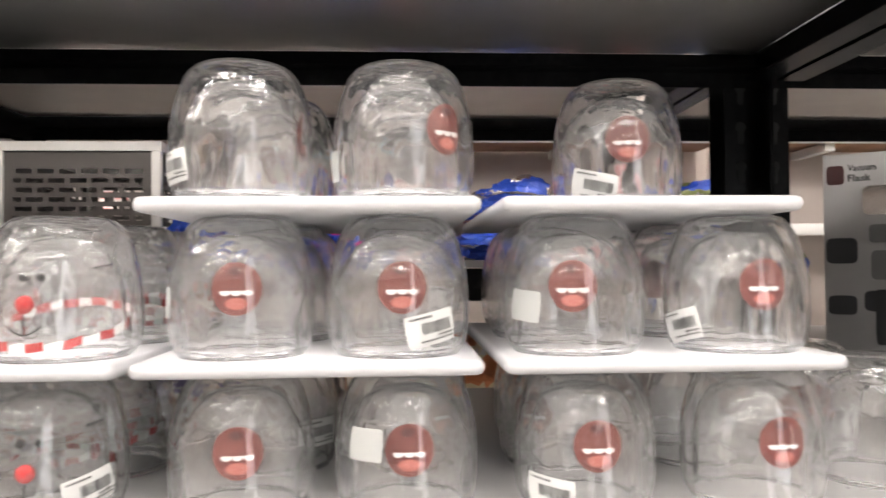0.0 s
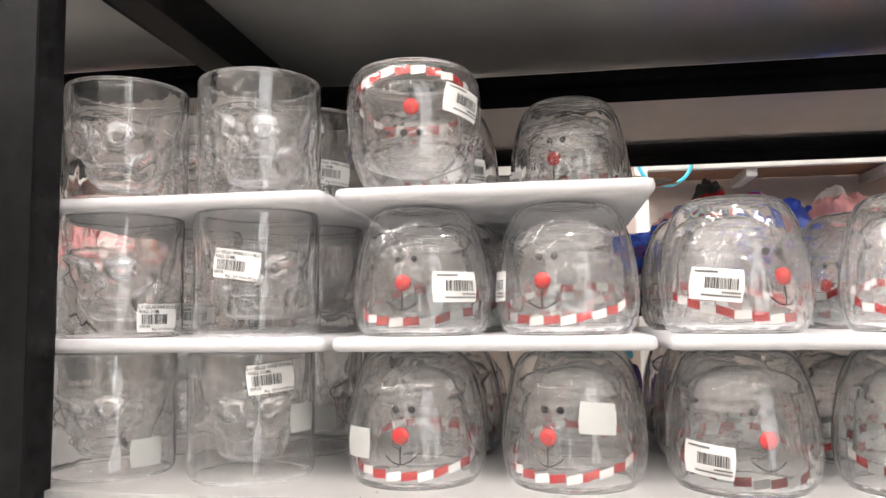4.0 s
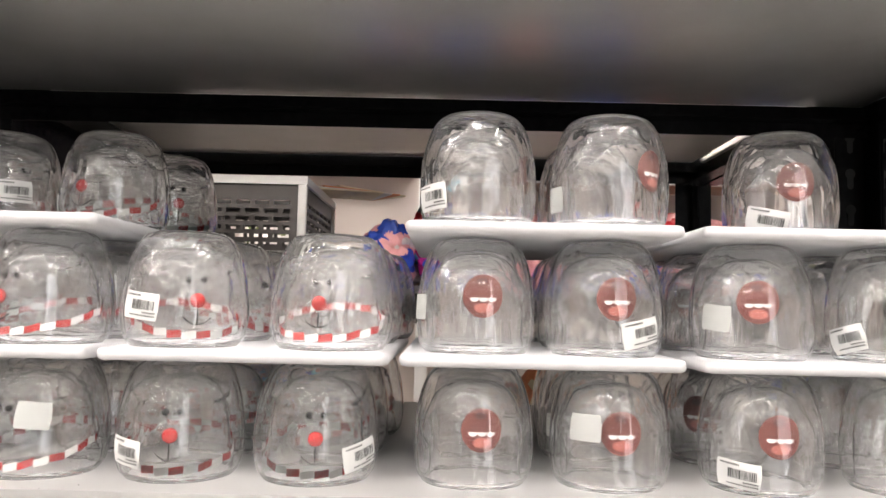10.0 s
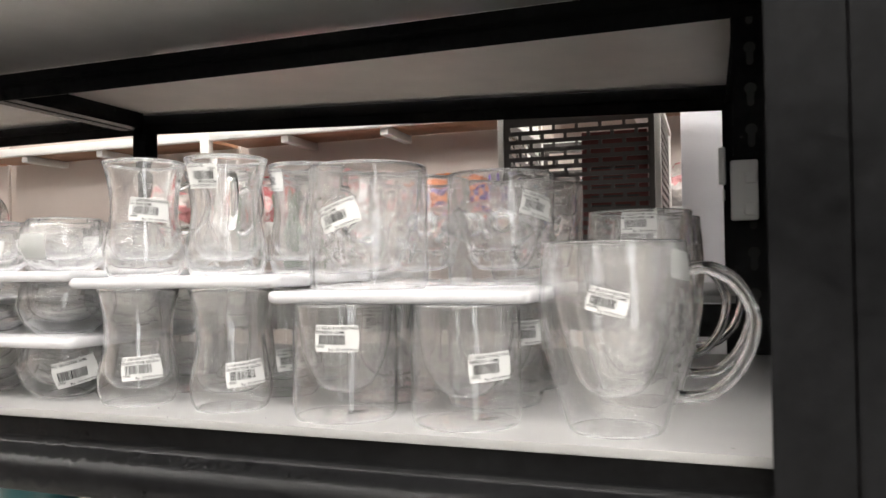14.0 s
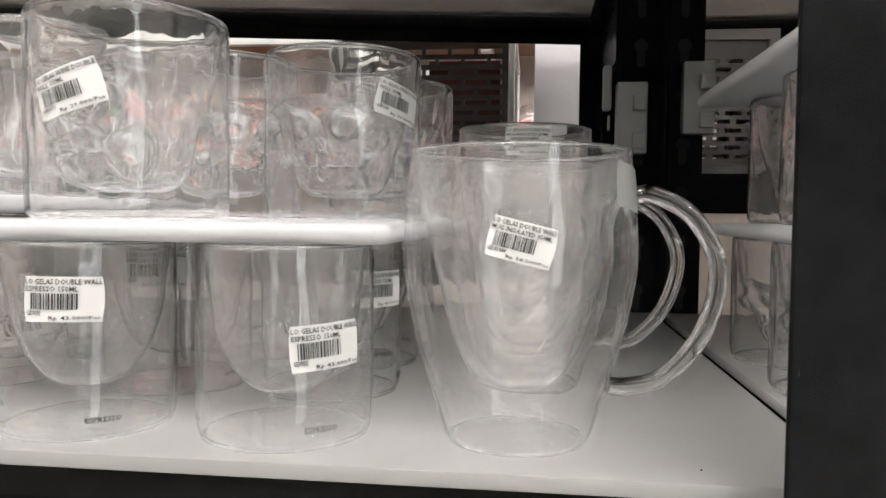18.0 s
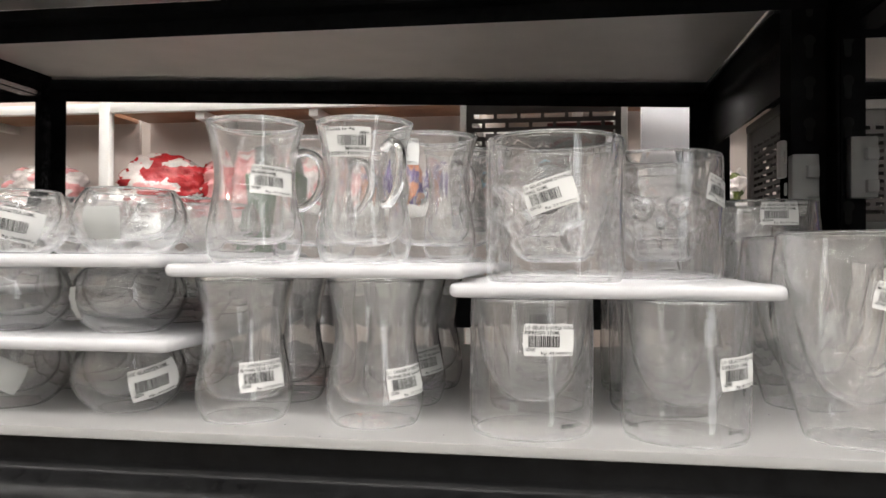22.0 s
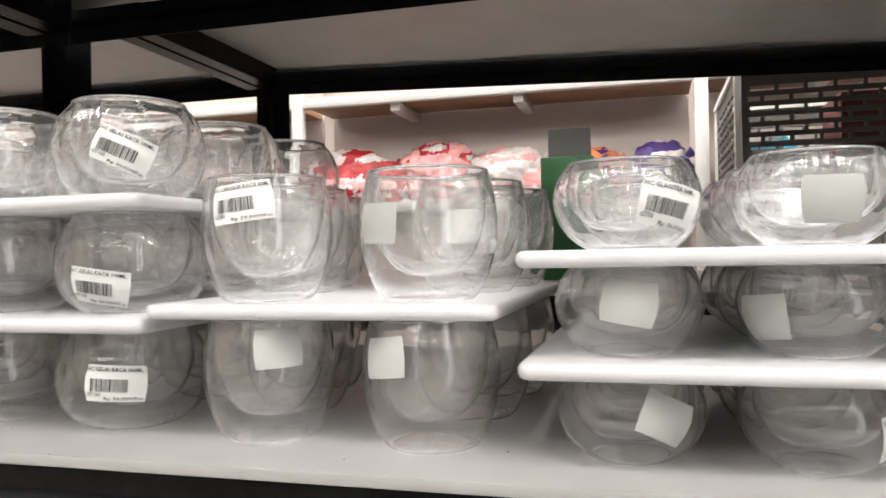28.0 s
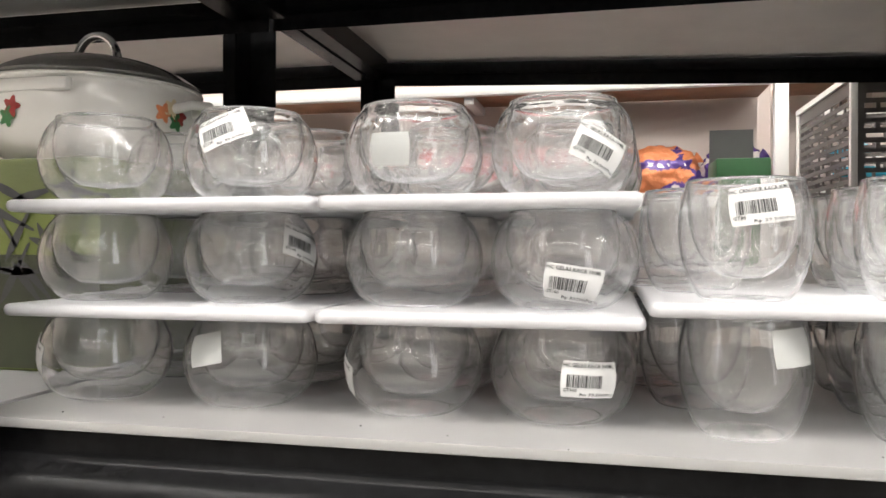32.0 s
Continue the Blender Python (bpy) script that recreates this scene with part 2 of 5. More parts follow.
def lathe(bm, profile, n=40, bend=None):
    """A surface turned round z from a line of (r, z); bend(r, angle, z) may push the radius."""
    rings = []
    for r, z in profile:
        if r < 1e-5:
            rings.append([bm.verts.new((0, 0, z))])
        else:
            ring = []
            for k in range(n):
                a = 2 * math.pi * k / n
                rr = bend(r, a, z) if bend else r
                ring.append(bm.verts.new((rr * math.cos(a), rr * math.sin(a), z)))
            rings.append(ring)
    for a, b in zip(rings, rings[1:]):
        for k in range(n):
            k2 = (k + 1) % n
            if len(a) == 1 and len(b) == 1:
                continue
            if len(a) == 1:
                bm.faces.new((a[0], b[k2], b[k]))
            elif len(b) == 1:
                bm.faces.new((a[k], a[k2], b[0]))
            else:
                bm.faces.new((a[k], a[k2], b[k2], b[k]))
    return bm


def tube(bm, line, radius, n=10, flat=1.0):
    """A round bar along a line of points."""
    line = [Vector(p) for p in line]
    rings, last = [], None
    for i, p in enumerate(line):
        d = (line[min(i + 1, len(line) - 1)] - line[max(i - 1, 0)]).normalized()
        side = d.cross(Vector((0, 0, 1)))
        if side.length < 0.2:
            side = d.cross(Vector((0, 1, 0)))
        side.normalize()
        if last is not None:
            side = last - d * last.dot(d)
            side.normalize()
        last = side
        up = side.cross(d)
        rings.append([bm.verts.new(p + radius * (math.cos(2 * math.pi * k / n) * side * flat + math.sin(2 * math.pi * k / n) * up)) for k in range(n)])
    for a, b in zip(rings, rings[1:]):
        for k in range(n):
            bm.faces.new((a[k], a[(k + 1) % n], b[(k + 1) % n], b[k]))
    bm.faces.new(rings[0][::-1])
    bm.faces.new(rings[-1])
    return bm


# ---- room ----
FLOOR_Z, CEIL_Z = 0.0, 3.1
X0, X1, Y0, Y1 = -6.5, 5.5, -7.4, 3.4


def setting(name, me, label):
    return tagged(new(name, me), label, name.split("_")[0], kind="structure")


setting("floor", box_me("floor", X0, X1, Y0, Y1, -0.1, 0.0, FLOOR_TILE), "pale polished shop floor under the racks")
setting("ceiling", box_me("ceiling", X0, X1, Y0, Y1, CEIL_Z, CEIL_Z + 0.1, CEIL_PAINT), "plain white shop ceiling")
setting("wall_north", box_me("wall", X0, X1, Y1, Y1 + 0.15, 0, CEIL_Z, WALL_PAINT), "warm white painted wall behind the shelving")
setting("wall_south", box_me("wall", X0, X1, Y0 - 0.15, Y0, 0, CEIL_Z, AISLE_PAINT), "plain grey painted wall across the aisle")
setting("wall_west", box_me("wall", X0 - 0.15, X0, Y0, Y1, 0, CEIL_Z, WALL_PAINT), "warm white painted end wall")
setting("wall_east", box_me("wall", X1, X1 + 0.15, Y0, Y1, 0, CEIL_Z, WALL_PAINT), "warm white painted end wall")


def ceiling_lamp(tube_glow, label):
    ob = thing("ceiling_light", label, "ceiling light", "ceiling lights")
    part("housing", box_me("housing", -0.045, 0.045, -0.29, 0.29, 0.035, 0.09, WHITE_METAL, 0.005), ob)
    part("diffuser", box_me("diffuser", -0.026, 0.026, -0.27, 0.27, 0.0, 0.034, tube_glow, 0.01), ob)
    return ob


for rows, tube_glow, label in (((-0.42, 1.9), TUBE, "white batten lamp with a bright diffuser on the ceiling"), ((-2.3, -4.0), TUBE_FAR, "white batten lamp with a dim diffuser, farther down the shop")):
    lamp0 = ceiling_lamp(tube_glow, label)
    spots = [(-3.7 + 0.44 * i, ly) for ly in rows for i in range(13)]
    lamp0.matrix_basis = pose(*spots[0], CEIL_Z - 0.09)
    for lx, ly in spots[1:]:
        copy_thing(lamp0, pose(lx, ly, CEIL_Z - 0.09))


def spot_lamp():
    """A pair of small bright heads on a short bar."""
    ob = thing("spot_lamp", "small twin-headed white spot lamp on the ceiling", "spot lamp", "spot lamps")
    part("bar", box_me("bar", -0.11, 0.11, -0.02, 0.02, 0.06, 0.09, WHITE_METAL, 0.004), ob)
    for sx in (-1, 1):
        bm = lathe(bmesh.new(), [(0.0, 0.06), (0.040, 0.06), (0.052, 0.02), (0.052, 0.0), (0.030, 0.0)], 20)
        head = part("head", smooth(mesh_of("head", bm, WHITE_METAL), 50), ob, "", pose(sx * 0.075, 0, 0))
        bm = lathe(bmesh.new(), [(0.0, 0.003), (0.030, 0.003)], 20)
        part("lens", mesh_of("lens", bm, SPOT), head, "bright lens")
    return ob


spot0 = spot_lamp()
places = [(-4.6 + 1.55 * i, ly) for ly in (-0.95, -1.7) for i in range(6)]
spot0.matrix_basis = pose(*places[0], CEIL_Z - 0.09)
for lx, ly in places[1:]:
    copy_thing(spot0, pose(lx, ly, CEIL_Z - 0.09))

# ---- racks ----
SHELF = 1.290
PX = -0.668          # seam between the two bays
PXL, PXR = -2.168, 0.605


def extrude(profile, axis, a, b, bev=0.0008):
    """A bar of one section: profile points in the plane across the axis, run from a to b."""
    bm = bmesh.new()
    place = {"x": lambda p, q, k: (k, p, q), "y": lambda p, q, k: (p, k, q), "z": lambda p, q, k: (p, q, k)}[axis]
    ra = [bm.verts.new(place(p, q, a)) for p, q in profile]
    rb = [bm.verts.new(place(p, q, b)) for p, q in profile]
    n = len(profile)
    for k in range(n):
        bm.faces.new((ra[k], rb[k], rb[(k + 1) % n], ra[(k + 1) % n]))
    bm.faces.new(ra[::-1])
    bm.faces.new(rb)
    bmesh.ops.recalc_face_normals(bm, faces=bm.faces)
    if bev:
        bmesh.ops.bevel(bm, geom=list(bm.edges), offset=bev, segments=2, affect="EDGES")
    return bm


def angle_post(name, y_face, x_seam, side, toward, rack, z1=2.3, lip=0.0):
    """One slotted angle upright: a face flange, a side flange and a folded edge."""
    w, t = 0.042, 0.0024
    x, y, s, d = x_seam, y_face, side, toward
    edge = [(x + s * w, y + d * t)] if not lip else [(x + s * w, y + d * lip), (x + s * (w - t), y + d * lip), (x + s * (w - t), y + d * t)]
    prof = [(x, y), (x + s * w, y)] + edge + [(x + s * t, y + d * t), (x + s * t, y + d * w), (x, y + d * w)]
    return part(name, smooth(mesh_of(name, extrude(prof, "z", 0, z1), BLACK_STEEL)), rack)


def slots(post, y_face, x_mid, toward, rack_z=(1.2, 2.2)):
    """Keyhole slots on the face of an upright: flat dark shapes, the shade of the hollows put into their colour."""
    z = rack_z[0]
    me = None
    while z < rack_z[1]:
        if me is None:
            bm = bmesh.new()
            bmesh.ops.create_circle(bm, cap_ends=True, radius=0.0072, segments=16, matrix=Matrix.Translation((0, 0, 0.012)) @ Matrix.Rotation(radians(90), 4, "X"))
            bmesh.ops.create_circle(bm, cap_ends=True, radius=0.0042, segments=12, matrix=Matrix.Translation((0, 0, -0.006)) @ Matrix.Rotation(radians(90), 4, "X"))
            box_bm(-0.0042, 0.0042, -0.0002, 0.0002, -0.006, 0.010, 0, bm)
            me = mesh_of("slot", bm, SLOT_SHADE)
        part("slot", me, post, m=pose(x_mid, y_face - toward * 0.0006, z))
        z += 0.0508


def beam(name, x0, x1, y, z0, z1, rack, depth=0.032, toward=1):
    """An angle beam: a stepped web with a folded lip, in one section."""
    d, h = toward, z1 - z0
    prof = [(y - d * 0.006, z1), (y - d * 0.006, z0 + 0.36 * h), (y, z0 + 0.34 * h), (y, z0), (y + d * 0.003, z0), (y + d * 0.003, z0 + 0.42 * h), (y + d * depth, z0 + 0.42 * h), (y + d * depth, z0 + 0.42 * h + 0.003), (y - d * 0.003, z0 + 0.42 * h + 0.003), (y - d * 0.003, z1)]
    return part(name, smooth(mesh_of(name, extrude(prof, "x", x0, x1, 0.0006), BLACK_STEEL)), rack)


YF, YR = 0.440, 0.985      # front and rear faces of the first rack
rack = thing("shelving_rack", "black powder-coated slotted-angle shelving rack with white shelves", "rack")
PXLL, PXRR = PXL - 1.25, PXR + 1.25
for xs in (PXLL, PXL, PX, PXR, PXRR):
    for side in (-1, 1):
        p = angle_post("upright", YF, xs + side * 0.0006, side, 1, rack, lip=0.028 if side > 0 and xs == PX else 0.0)
        p2 = angle_post("upright", YR if xs != PXL else 1.040, (xs if xs != PXL else -2.235) + side * 0.0006, side, -1, rack)
        if xs == PX:
            slots(p2, YR - 0.0030, xs + side * 0.022, 1)
        if xs == PXR:
            slots(p2, YR - 0.0030, xs + side * 0.022, 1)
# shelf panels, beams: bay A runs from PX to PXR, bay B from PXL to PX
BAYS = ((PX + 0.003, PXR - 0.003, 1.712, 1.667), (PXL + 0.003, PX - 0.003, 1.755, 1.705),
        (PXR + 0.003, PXRR - 0.003, 1.712, 1.667), (PXLL + 0.003, PXL - 0.003, 1.755, 1.705))
for x0, x1, up, low in BAYS:
    part("shelf_panel", box_me("shelf_panel", x0 + 0.002, x1 - 0.002, 0.461, YR - 0.006, SHELF - 0.007, SHELF, SHELF_WHITE, 0.001), rack, "white laminate shelf panel")
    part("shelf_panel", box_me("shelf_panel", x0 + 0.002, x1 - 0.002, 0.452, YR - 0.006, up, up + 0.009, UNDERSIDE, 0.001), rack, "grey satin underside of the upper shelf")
    part("shelf_panel", box_me("shelf_panel", x0 + 0.002, x1 - 0.002, 0.452, YR - 0.006, 0.95, 0.958, SHELF_WHITE, 0.001), rack, "white laminate lower shelf panel")
    # front beam with its stepped face
    prof = [(0.471, SHELF - 0.008), (0.471, 1.2655), (0.4675, 1.2650), (0.4675, 1.2625), (0.4640, 1.2590), (0.4560, 1.2560), (0.4500, 1.2510), (0.4465, 1.2430), (0.4465, 1.2290), (0.4485, 1.2260), (0.482, 1.2260), (0.482, SHELF - 0.008)]
    bm = extrude(prof, "x", x0, x1, 0.0006)
    part("front_beam", smooth(mesh_of("front_beam", bm, BLACK_STEEL), 60), rack)
    beam("front_beam", x0, x1, 0.4455, up - 0.070, up + 0.004, rack)
    beam("rear_beam", x0, x1, YR - 0.012, low, up - 0.001, rack, toward=-1)
    beam("rear_beam", x0, x1, YR - 0.012, SHELF - 0.058, SHELF - 0.008, rack, toward=-1)
    beam("front_beam", x0, x1, 0.4455, 0.89, 0.948, rack)
for xs, up in ((PX + 0.004, 1.712), (PXR - 0.038, 1.712), (PX - 0.038, 1.755), (PXL + 0.004, 1.755), (PXR + 0.004, 1.712), (PXL - 0.038, 1.755)):
    for z1 in (up - 0.001, SHELF - 0.009):
        prof = [(xs, z1 - 0.044), (xs + 0.034, z1 - 0.044), (xs + 0.034, z1), (xs + 0.031, z1), (xs + 0.031, z1 - 0.041), (xs, z1 - 0.041)]
        bm = extrude(prof, "y", 0.49, YR - 0.05)
        part("side_beam", smooth(mesh_of("side_beam", bm, BLACK_STEEL)), rack)

# black plate added where the two bays meet, to block a bright gap
part("gap_blind", box_me("gap_blind", PX - 0.0035, PX + 0.0035, 0.486, YR - 0.045, 1.669, 1.960, BLACK_STEEL, 0.001), rack)

# second rack, back to back
Y2F, Y2R = 1.03, 1.72
rack2 = thing("shelving_rack", "black slotted-angle rack standing back to back behind the glassware", "rack")
PXL2 = -2.250
B2 = ((PX + 0.003, PXR - 0.003, 1.772, 1.722), (PXL2 + 0.003, PX - 0.003, 1.838, 1.785),
      (PXR + 0.003, PXRR - 0.003, 1.772, 1.722), (PXLL + 0.003, PXL2 - 0.003, 1.838, 1.785))
for xs in (PXLL, PXL2, PX, PXR, PXRR):
    for side in (-1, 1):
        angle_post("upright", Y2F if xs != PXL2 else 1.048, (xs if xs != PXL2 else -2.240) + side * 0.0006, side, 1, rack2)
        angle_post("upright", Y2R, xs + side * 0.0006, side, -1, rack2)
# added black plate, blocks the bright view through the bay seam
part("gap_blind", box_me("gap_blind", PX - 0.0035, PX + 0.0035, Y2F + 0.046, Y2R - 0.046, 1.640, 1.990, BLACK_STEEL, 0.001), rack2)
for x0, x1, up, low in B2:
    top = 1.302 if x0 > PXR else 1.450 if x0 > PX else 1.360
    lean = Matrix.Translation((PXL2, 0, up)) @ Matrix.Rotation(0.036, 4, "Y") @ Matrix.Translation((-PXL2, 0, -up)) if x0 == PXL2 + 0.003 else Matrix()
    part("shelf_panel", box_me("shelf_panel", x0 + 0.002, x1 - 0.002, Y2F + 0.01, Y2R - 0.006, top - 0.010, top, SHELF_WHITE, 0.001), rack2, "white laminate shelf panel")
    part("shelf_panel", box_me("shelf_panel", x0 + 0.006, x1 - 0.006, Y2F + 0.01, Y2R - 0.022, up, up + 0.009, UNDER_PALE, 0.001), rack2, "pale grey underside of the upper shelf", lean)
    beam("rear_beam", x0, x1, Y2R - 0.012, low, up + 0.004, rack2, toward=-1).matrix_basis = lean
    beam("front_beam", x0, x1, Y2F + 0.006, up + 0.01, up + 0.06, rack2).matrix_basis = lean
    beam("front_beam", x0, x1, Y2F + 0.013, top - 0.055, top - 0.011, rack2)
    part("shelf_panel", box_me("shelf_panel", x0 + 0.002, x1 - 0.002, Y2F + 0.01, Y2R - 0.006, 1.03, 1.04, SHELF_WHITE, 0.001), rack2, "white laminate lower shelf panel")
for xs, up in ((PX + 0.004, 1.757), (PXR - 0.038, 1.757), (PX - 0.038, 1.780), (PXL2 + 0.004, 1.838), (PXR + 0.004, 1.757), (PXL2 - 0.038, 1.838)):
    z1 = up - 0.001
    prof = [(xs, z1 - 0.044), (xs + 0.034, z1 - 0.044), (xs + 0.034, z1), (xs + 0.031, z1), (xs + 0.031, z1 - 0.041), (xs, z1 - 0.041)]
    bm = extrude(prof, "y", Y2F + 0.05, Y2R - 0.05)
    part("side_beam", smooth(mesh_of("side_beam", bm, BLACK_STEEL)), rack2)

# ---- riser boards ----
BT = 0.009


def riser(x0, x1, zb, label="white foam riser board resting on upturned glasses", y0=0.4745, y1=0.775):
    cx, cy = (x0 + x1) / 2, (y0 + y1) / 2
    hw, hd, e, rad = (x1 - x0) / 2, (y1 - y0) / 2, 0.0034, 0.0075
    bm, loops = bmesh.new(), []
    for into, z in ((e, 0.0), (0.3 * e, 0.3 * e), (0.0, e), (0.0, BT - e), (0.3 * e, BT - 0.3 * e), (e, BT)):
        loop = []
        for qx, qy, a0 in ((1, 1, 0), (-1, 1, 90), (-1, -1, 180), (1, -1, 270)):
            for k in range(7):
                a = radians(a0 + 15 * k)
                loop.append(bm.verts.new((qx * (hw - rad) + (rad - into) * math.cos(a), qy * (hd - rad) + (rad - into) * math.sin(a), z)))
        loops.append(loop)
    for a, b in zip(loops, loops[1:]):
        for k in range(len(a)):
            m = (k + 1) % len(a)
            bm.faces.new((a[k], a[m], b[m], b[k]))
    bm.faces.new(loops[0][::-1])
    bm.faces.new(loops[-1])
    ob = new("riser_board", smooth(mesh_of("riser_board", bm, WHITE_BOARD), 50))
    ob.location = (cx, cy, zb)
    return tagged(ob, label, "board", "riser boards")


HA = 0.0875
ZB, ZT = SHELF + HA, SHELF + 2 * HA + BT
for x0, x1 in ((-0.664, -0.443), (-0.439, -0.235), (-0.229, -0.019), (-0.012, 0.194), (0.206, 0.415)):
    riser(x0, x1, ZB)
for x0, x1 in ((-0.676, -0.444), (-0.437, -0.233), (-0.010, 0.193), (0.205, 0.389)):
    riser(x0, x1, ZT)
riser(-1.061, -0.857, SHELF + 0.088)
riser(-1.255, -1.051, SHELF + 0.0995)
GT = 0.0483
riser(-1.460, -1.250, SHELF + GT)
riser(-1.460, -1.256, SHELF + 2 * GT + BT)
riser(-1.690, -1.471, SHELF + 0.0775, y0=0.485)
GK = 0.0685
riser(-1.909, -1.691, SHELF + GK, y0=0.485)
riser(-1.907, -1.693, SHELF + 2 * GK + BT, y0=0.485)
riser(-2.156, -1.912, SHELF + GK, y0=0.485)
riser(-2.154, -1.910, SHELF + 2 * GK + BT, y0=0.485)


# ---- glassware ----
def radius_at(profile):
    """The radius of a turned outline by height."""
    pts = sorted((z, r) for r, z in profile)

    def at(z):
        if z <= pts[0][0]:
            return pts[0][1]
        for (z0, r0), (z1, r1) in zip(pts, pts[1:]):
            if z0 <= z <= z1:
                return r0 + (r1 - r0) * (z - z0) / max(z1 - z0, 1e-6)
        return pts[-1][1]
    return at


def wrap(u, v, ang, z0, tilt, radius, off):
    """A place on a round wall: u round it and v up from the point at (ang, z0), turned by tilt."""
    c, s = math.cos(radians(tilt)), math.sin(radians(tilt))
    u, v = c * u + s * v, -s * u + c * v
    z = z0 + v
    r = radius(z)
    a = radians(ang) + u / max(radius(z0), 0.012)
    return Vector(((r + off) * math.sin(a), -(r + off) * math.cos(a), z))


def patch(outline_at, rings, n, place):
    """A filled round shape: outline_at(angle) gives (u, v); place maps it to the wall."""
    bm = bmesh.new()
    mid = bm.verts.new(place(0, 0))
    prev = None
    for k in range(1, rings + 1):
        ring = []
        for i in range(n):
            u, v = outline_at(2 * math.pi * i / n)
            ring.append(bm.verts.new(place(u * k / rings, v * k / rings)))
        for i in range(n):
            j = (i + 1) % n
            if prev is None:
                bm.faces.new((mid, ring[i], ring[j]))
            else:
                bm.faces.new((prev[i], ring[i], ring[j], prev[j]))
        prev = ring
    return bm


def sheet(w, h, nu, nv, place, corner=0.0):
    bm = bmesh.new()
    g = []
    for j in range(nv + 1):
        row = []
        v = -h / 2 + h * j / nv
        cut = corner if j in (0, nv) else 0
        for i in range(nu + 1):
            u = (-w / 2 + cut) + (w - 2 * cut) * i / nu
            row.append(bm.verts.new(place(u, v)))
        g.append(row)
    for j in range(nv):
        for i in range(nu):
            bm.faces.new((g[j][i], g[j][i + 1], g[j + 1][i + 1], g[j + 1][i]))
    return bm


TEXTS = {
    "gd": (("LO GELAS DOUBLE WALL", "ESPRESSO 150ML"), "GDWE", "Rp 43.000/Pcs"),
    "gw": (("LO GELAS WINE DOUBLE", "WALL 150ML"), "GW150", "Rp 29.000/Pcs"),
    "mug": (("LO GELAS DOUBLE WALL", "MUG INSULATED 350ML"), "GD350W", "Rp 58.500/Pcs"),
    "cd": (("LO CANGKIR DOUBLE WA", "EROPAN TIDAK GAGANG"), "CD80", "Rp 37.500/Pcs"),
    "we": (("LO CANGKIR DOUBLE WA", "EROPAN 80ML"), "WE80", "Rp 41.500/Pcs"),
    "gt": (("HC GLASSTEA 50ML",), "GT50", "Rp 26.000/Pcs"),
    "ck": (("HC CANGKIR KACA 80ML",), "GT80", "Rp 29.500/Pcs"),
    "gk": (("HC GELAS KACA 100ML",), "GT100", "Rp 33.500/Pcs"),
}
flat_cache = {}


def lettering(text, width, height):
    """Flat letters of the built-in font, fitted to a width, as points and faces."""
    key = (text, round(width, 5))
    if key not in flat_cache:
        cu = bpy.data.curves.new("letters", "FONT")
        cu.body, cu.resolution_u, cu.size, cu.offset = text, 1, 1.0, 0.018
        ob = bpy.data.objects.new("letters", cu)
        scene.collection.objects.link(ob)
        dg = bpy.context.evaluated_depsgraph_get()
        dg.update()
        me = bpy.data.meshes.new_from_object(ob.evaluated_get(dg))
        xy = np.array([v.co[:2] for v in me.vertices])
        lo, hi = xy.min(0), xy.max(0)
        xy = (xy - lo) / (hi - lo) * (width, height)
        flat_cache[key] = (xy.tolist(), [tuple(p.vertices) for p in me.polygons])
        bpy.data.objects.remove(ob)
        bpy.data.curves.remove(cu)
        bpy.data.meshes.remove(me)
    return flat_cache[key]


LW, LH = 0.0325, 0.0195


def price_label(glass, base, radius, ang, z, tilt, kind, size=1.0):
    """A white price label stuck to the wall of a glass, with its barcode and lines of print."""
    flipped = kind.endswith("flip")
    turn = tilt + (180 if flipped else 0)
    rel = glass.matrix_basis.inverted() @ pose(*base)
    blank = kind == "blank"
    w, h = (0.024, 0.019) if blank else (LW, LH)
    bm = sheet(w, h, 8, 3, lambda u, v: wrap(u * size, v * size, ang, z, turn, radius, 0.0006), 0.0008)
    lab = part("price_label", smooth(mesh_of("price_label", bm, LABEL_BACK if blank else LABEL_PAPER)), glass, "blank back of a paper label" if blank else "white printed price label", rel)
    if blank:
        return
    bm = bmesh.new()

    def put(u, v):
        return bm.verts.new(wrap(u * size, v * size, ang, z, turn, radius, 0.0011))

    rnd = random.Random(int(ang * 7 + z * 9000))
    u, stop = -0.0130, 0.0065
    while u < stop:
        bw = rnd.choice((0.0003, 0.0003, 0.0005, 0.0008))
        bm.faces.new((put(u, -0.0043), put(u + bw, -0.0043), put(u + bw, 0.0026), put(u, 0.0026)))
        u += bw + rnd.choice((0.0003, 0.0004, 0.0006))
    if kind in ("flip",):
        rows = ((0.0062, 0.022), (0.0040, 0.010))
        for v, wd in rows:
            u = -0.0145
            while u < -0.0145 + wd:
                bm.faces.new((put(u, v), put(u + 0.0008, v), put(u + 0.0008, v + 0.0012), put(u, v + 0.0012)))
                u += 0.0012
        u = -0.001
        while u < 0.013:
            bm.faces.new((put(u, -0.0082), put(u + 0.0008, -0.0082), put(u + 0.0008, -0.0068), put(u, -0.0068)))
            u += 0.0012
    else:
        lines, code, price = TEXTS[kind.replace("flip", "")]
        jobs = [(t, -0.0153, 0.0064 - 0.0031 * i, len(t) * 0.00153, 0.0024) for i, t in enumerate(lines)]
        jobs += [(code, -0.0148, -0.0070, len(code) * 0.0015, 0.0022), (price, -0.0055, -0.0093, len(price) * 0.00155, 0.0023)]
        for text, u0, v0, wd, hd in jobs:
            xy, faces = lettering(text, wd, hd)
            vs = [put(u0 + a, v0 + b) for a, b in xy]
            for f in faces:
                try:
                    bm.faces.new([vs[i] for i in f])
                except ValueError:
                    pass
    part("print", mesh_of("print", bm, INK), lab, "", Matrix())


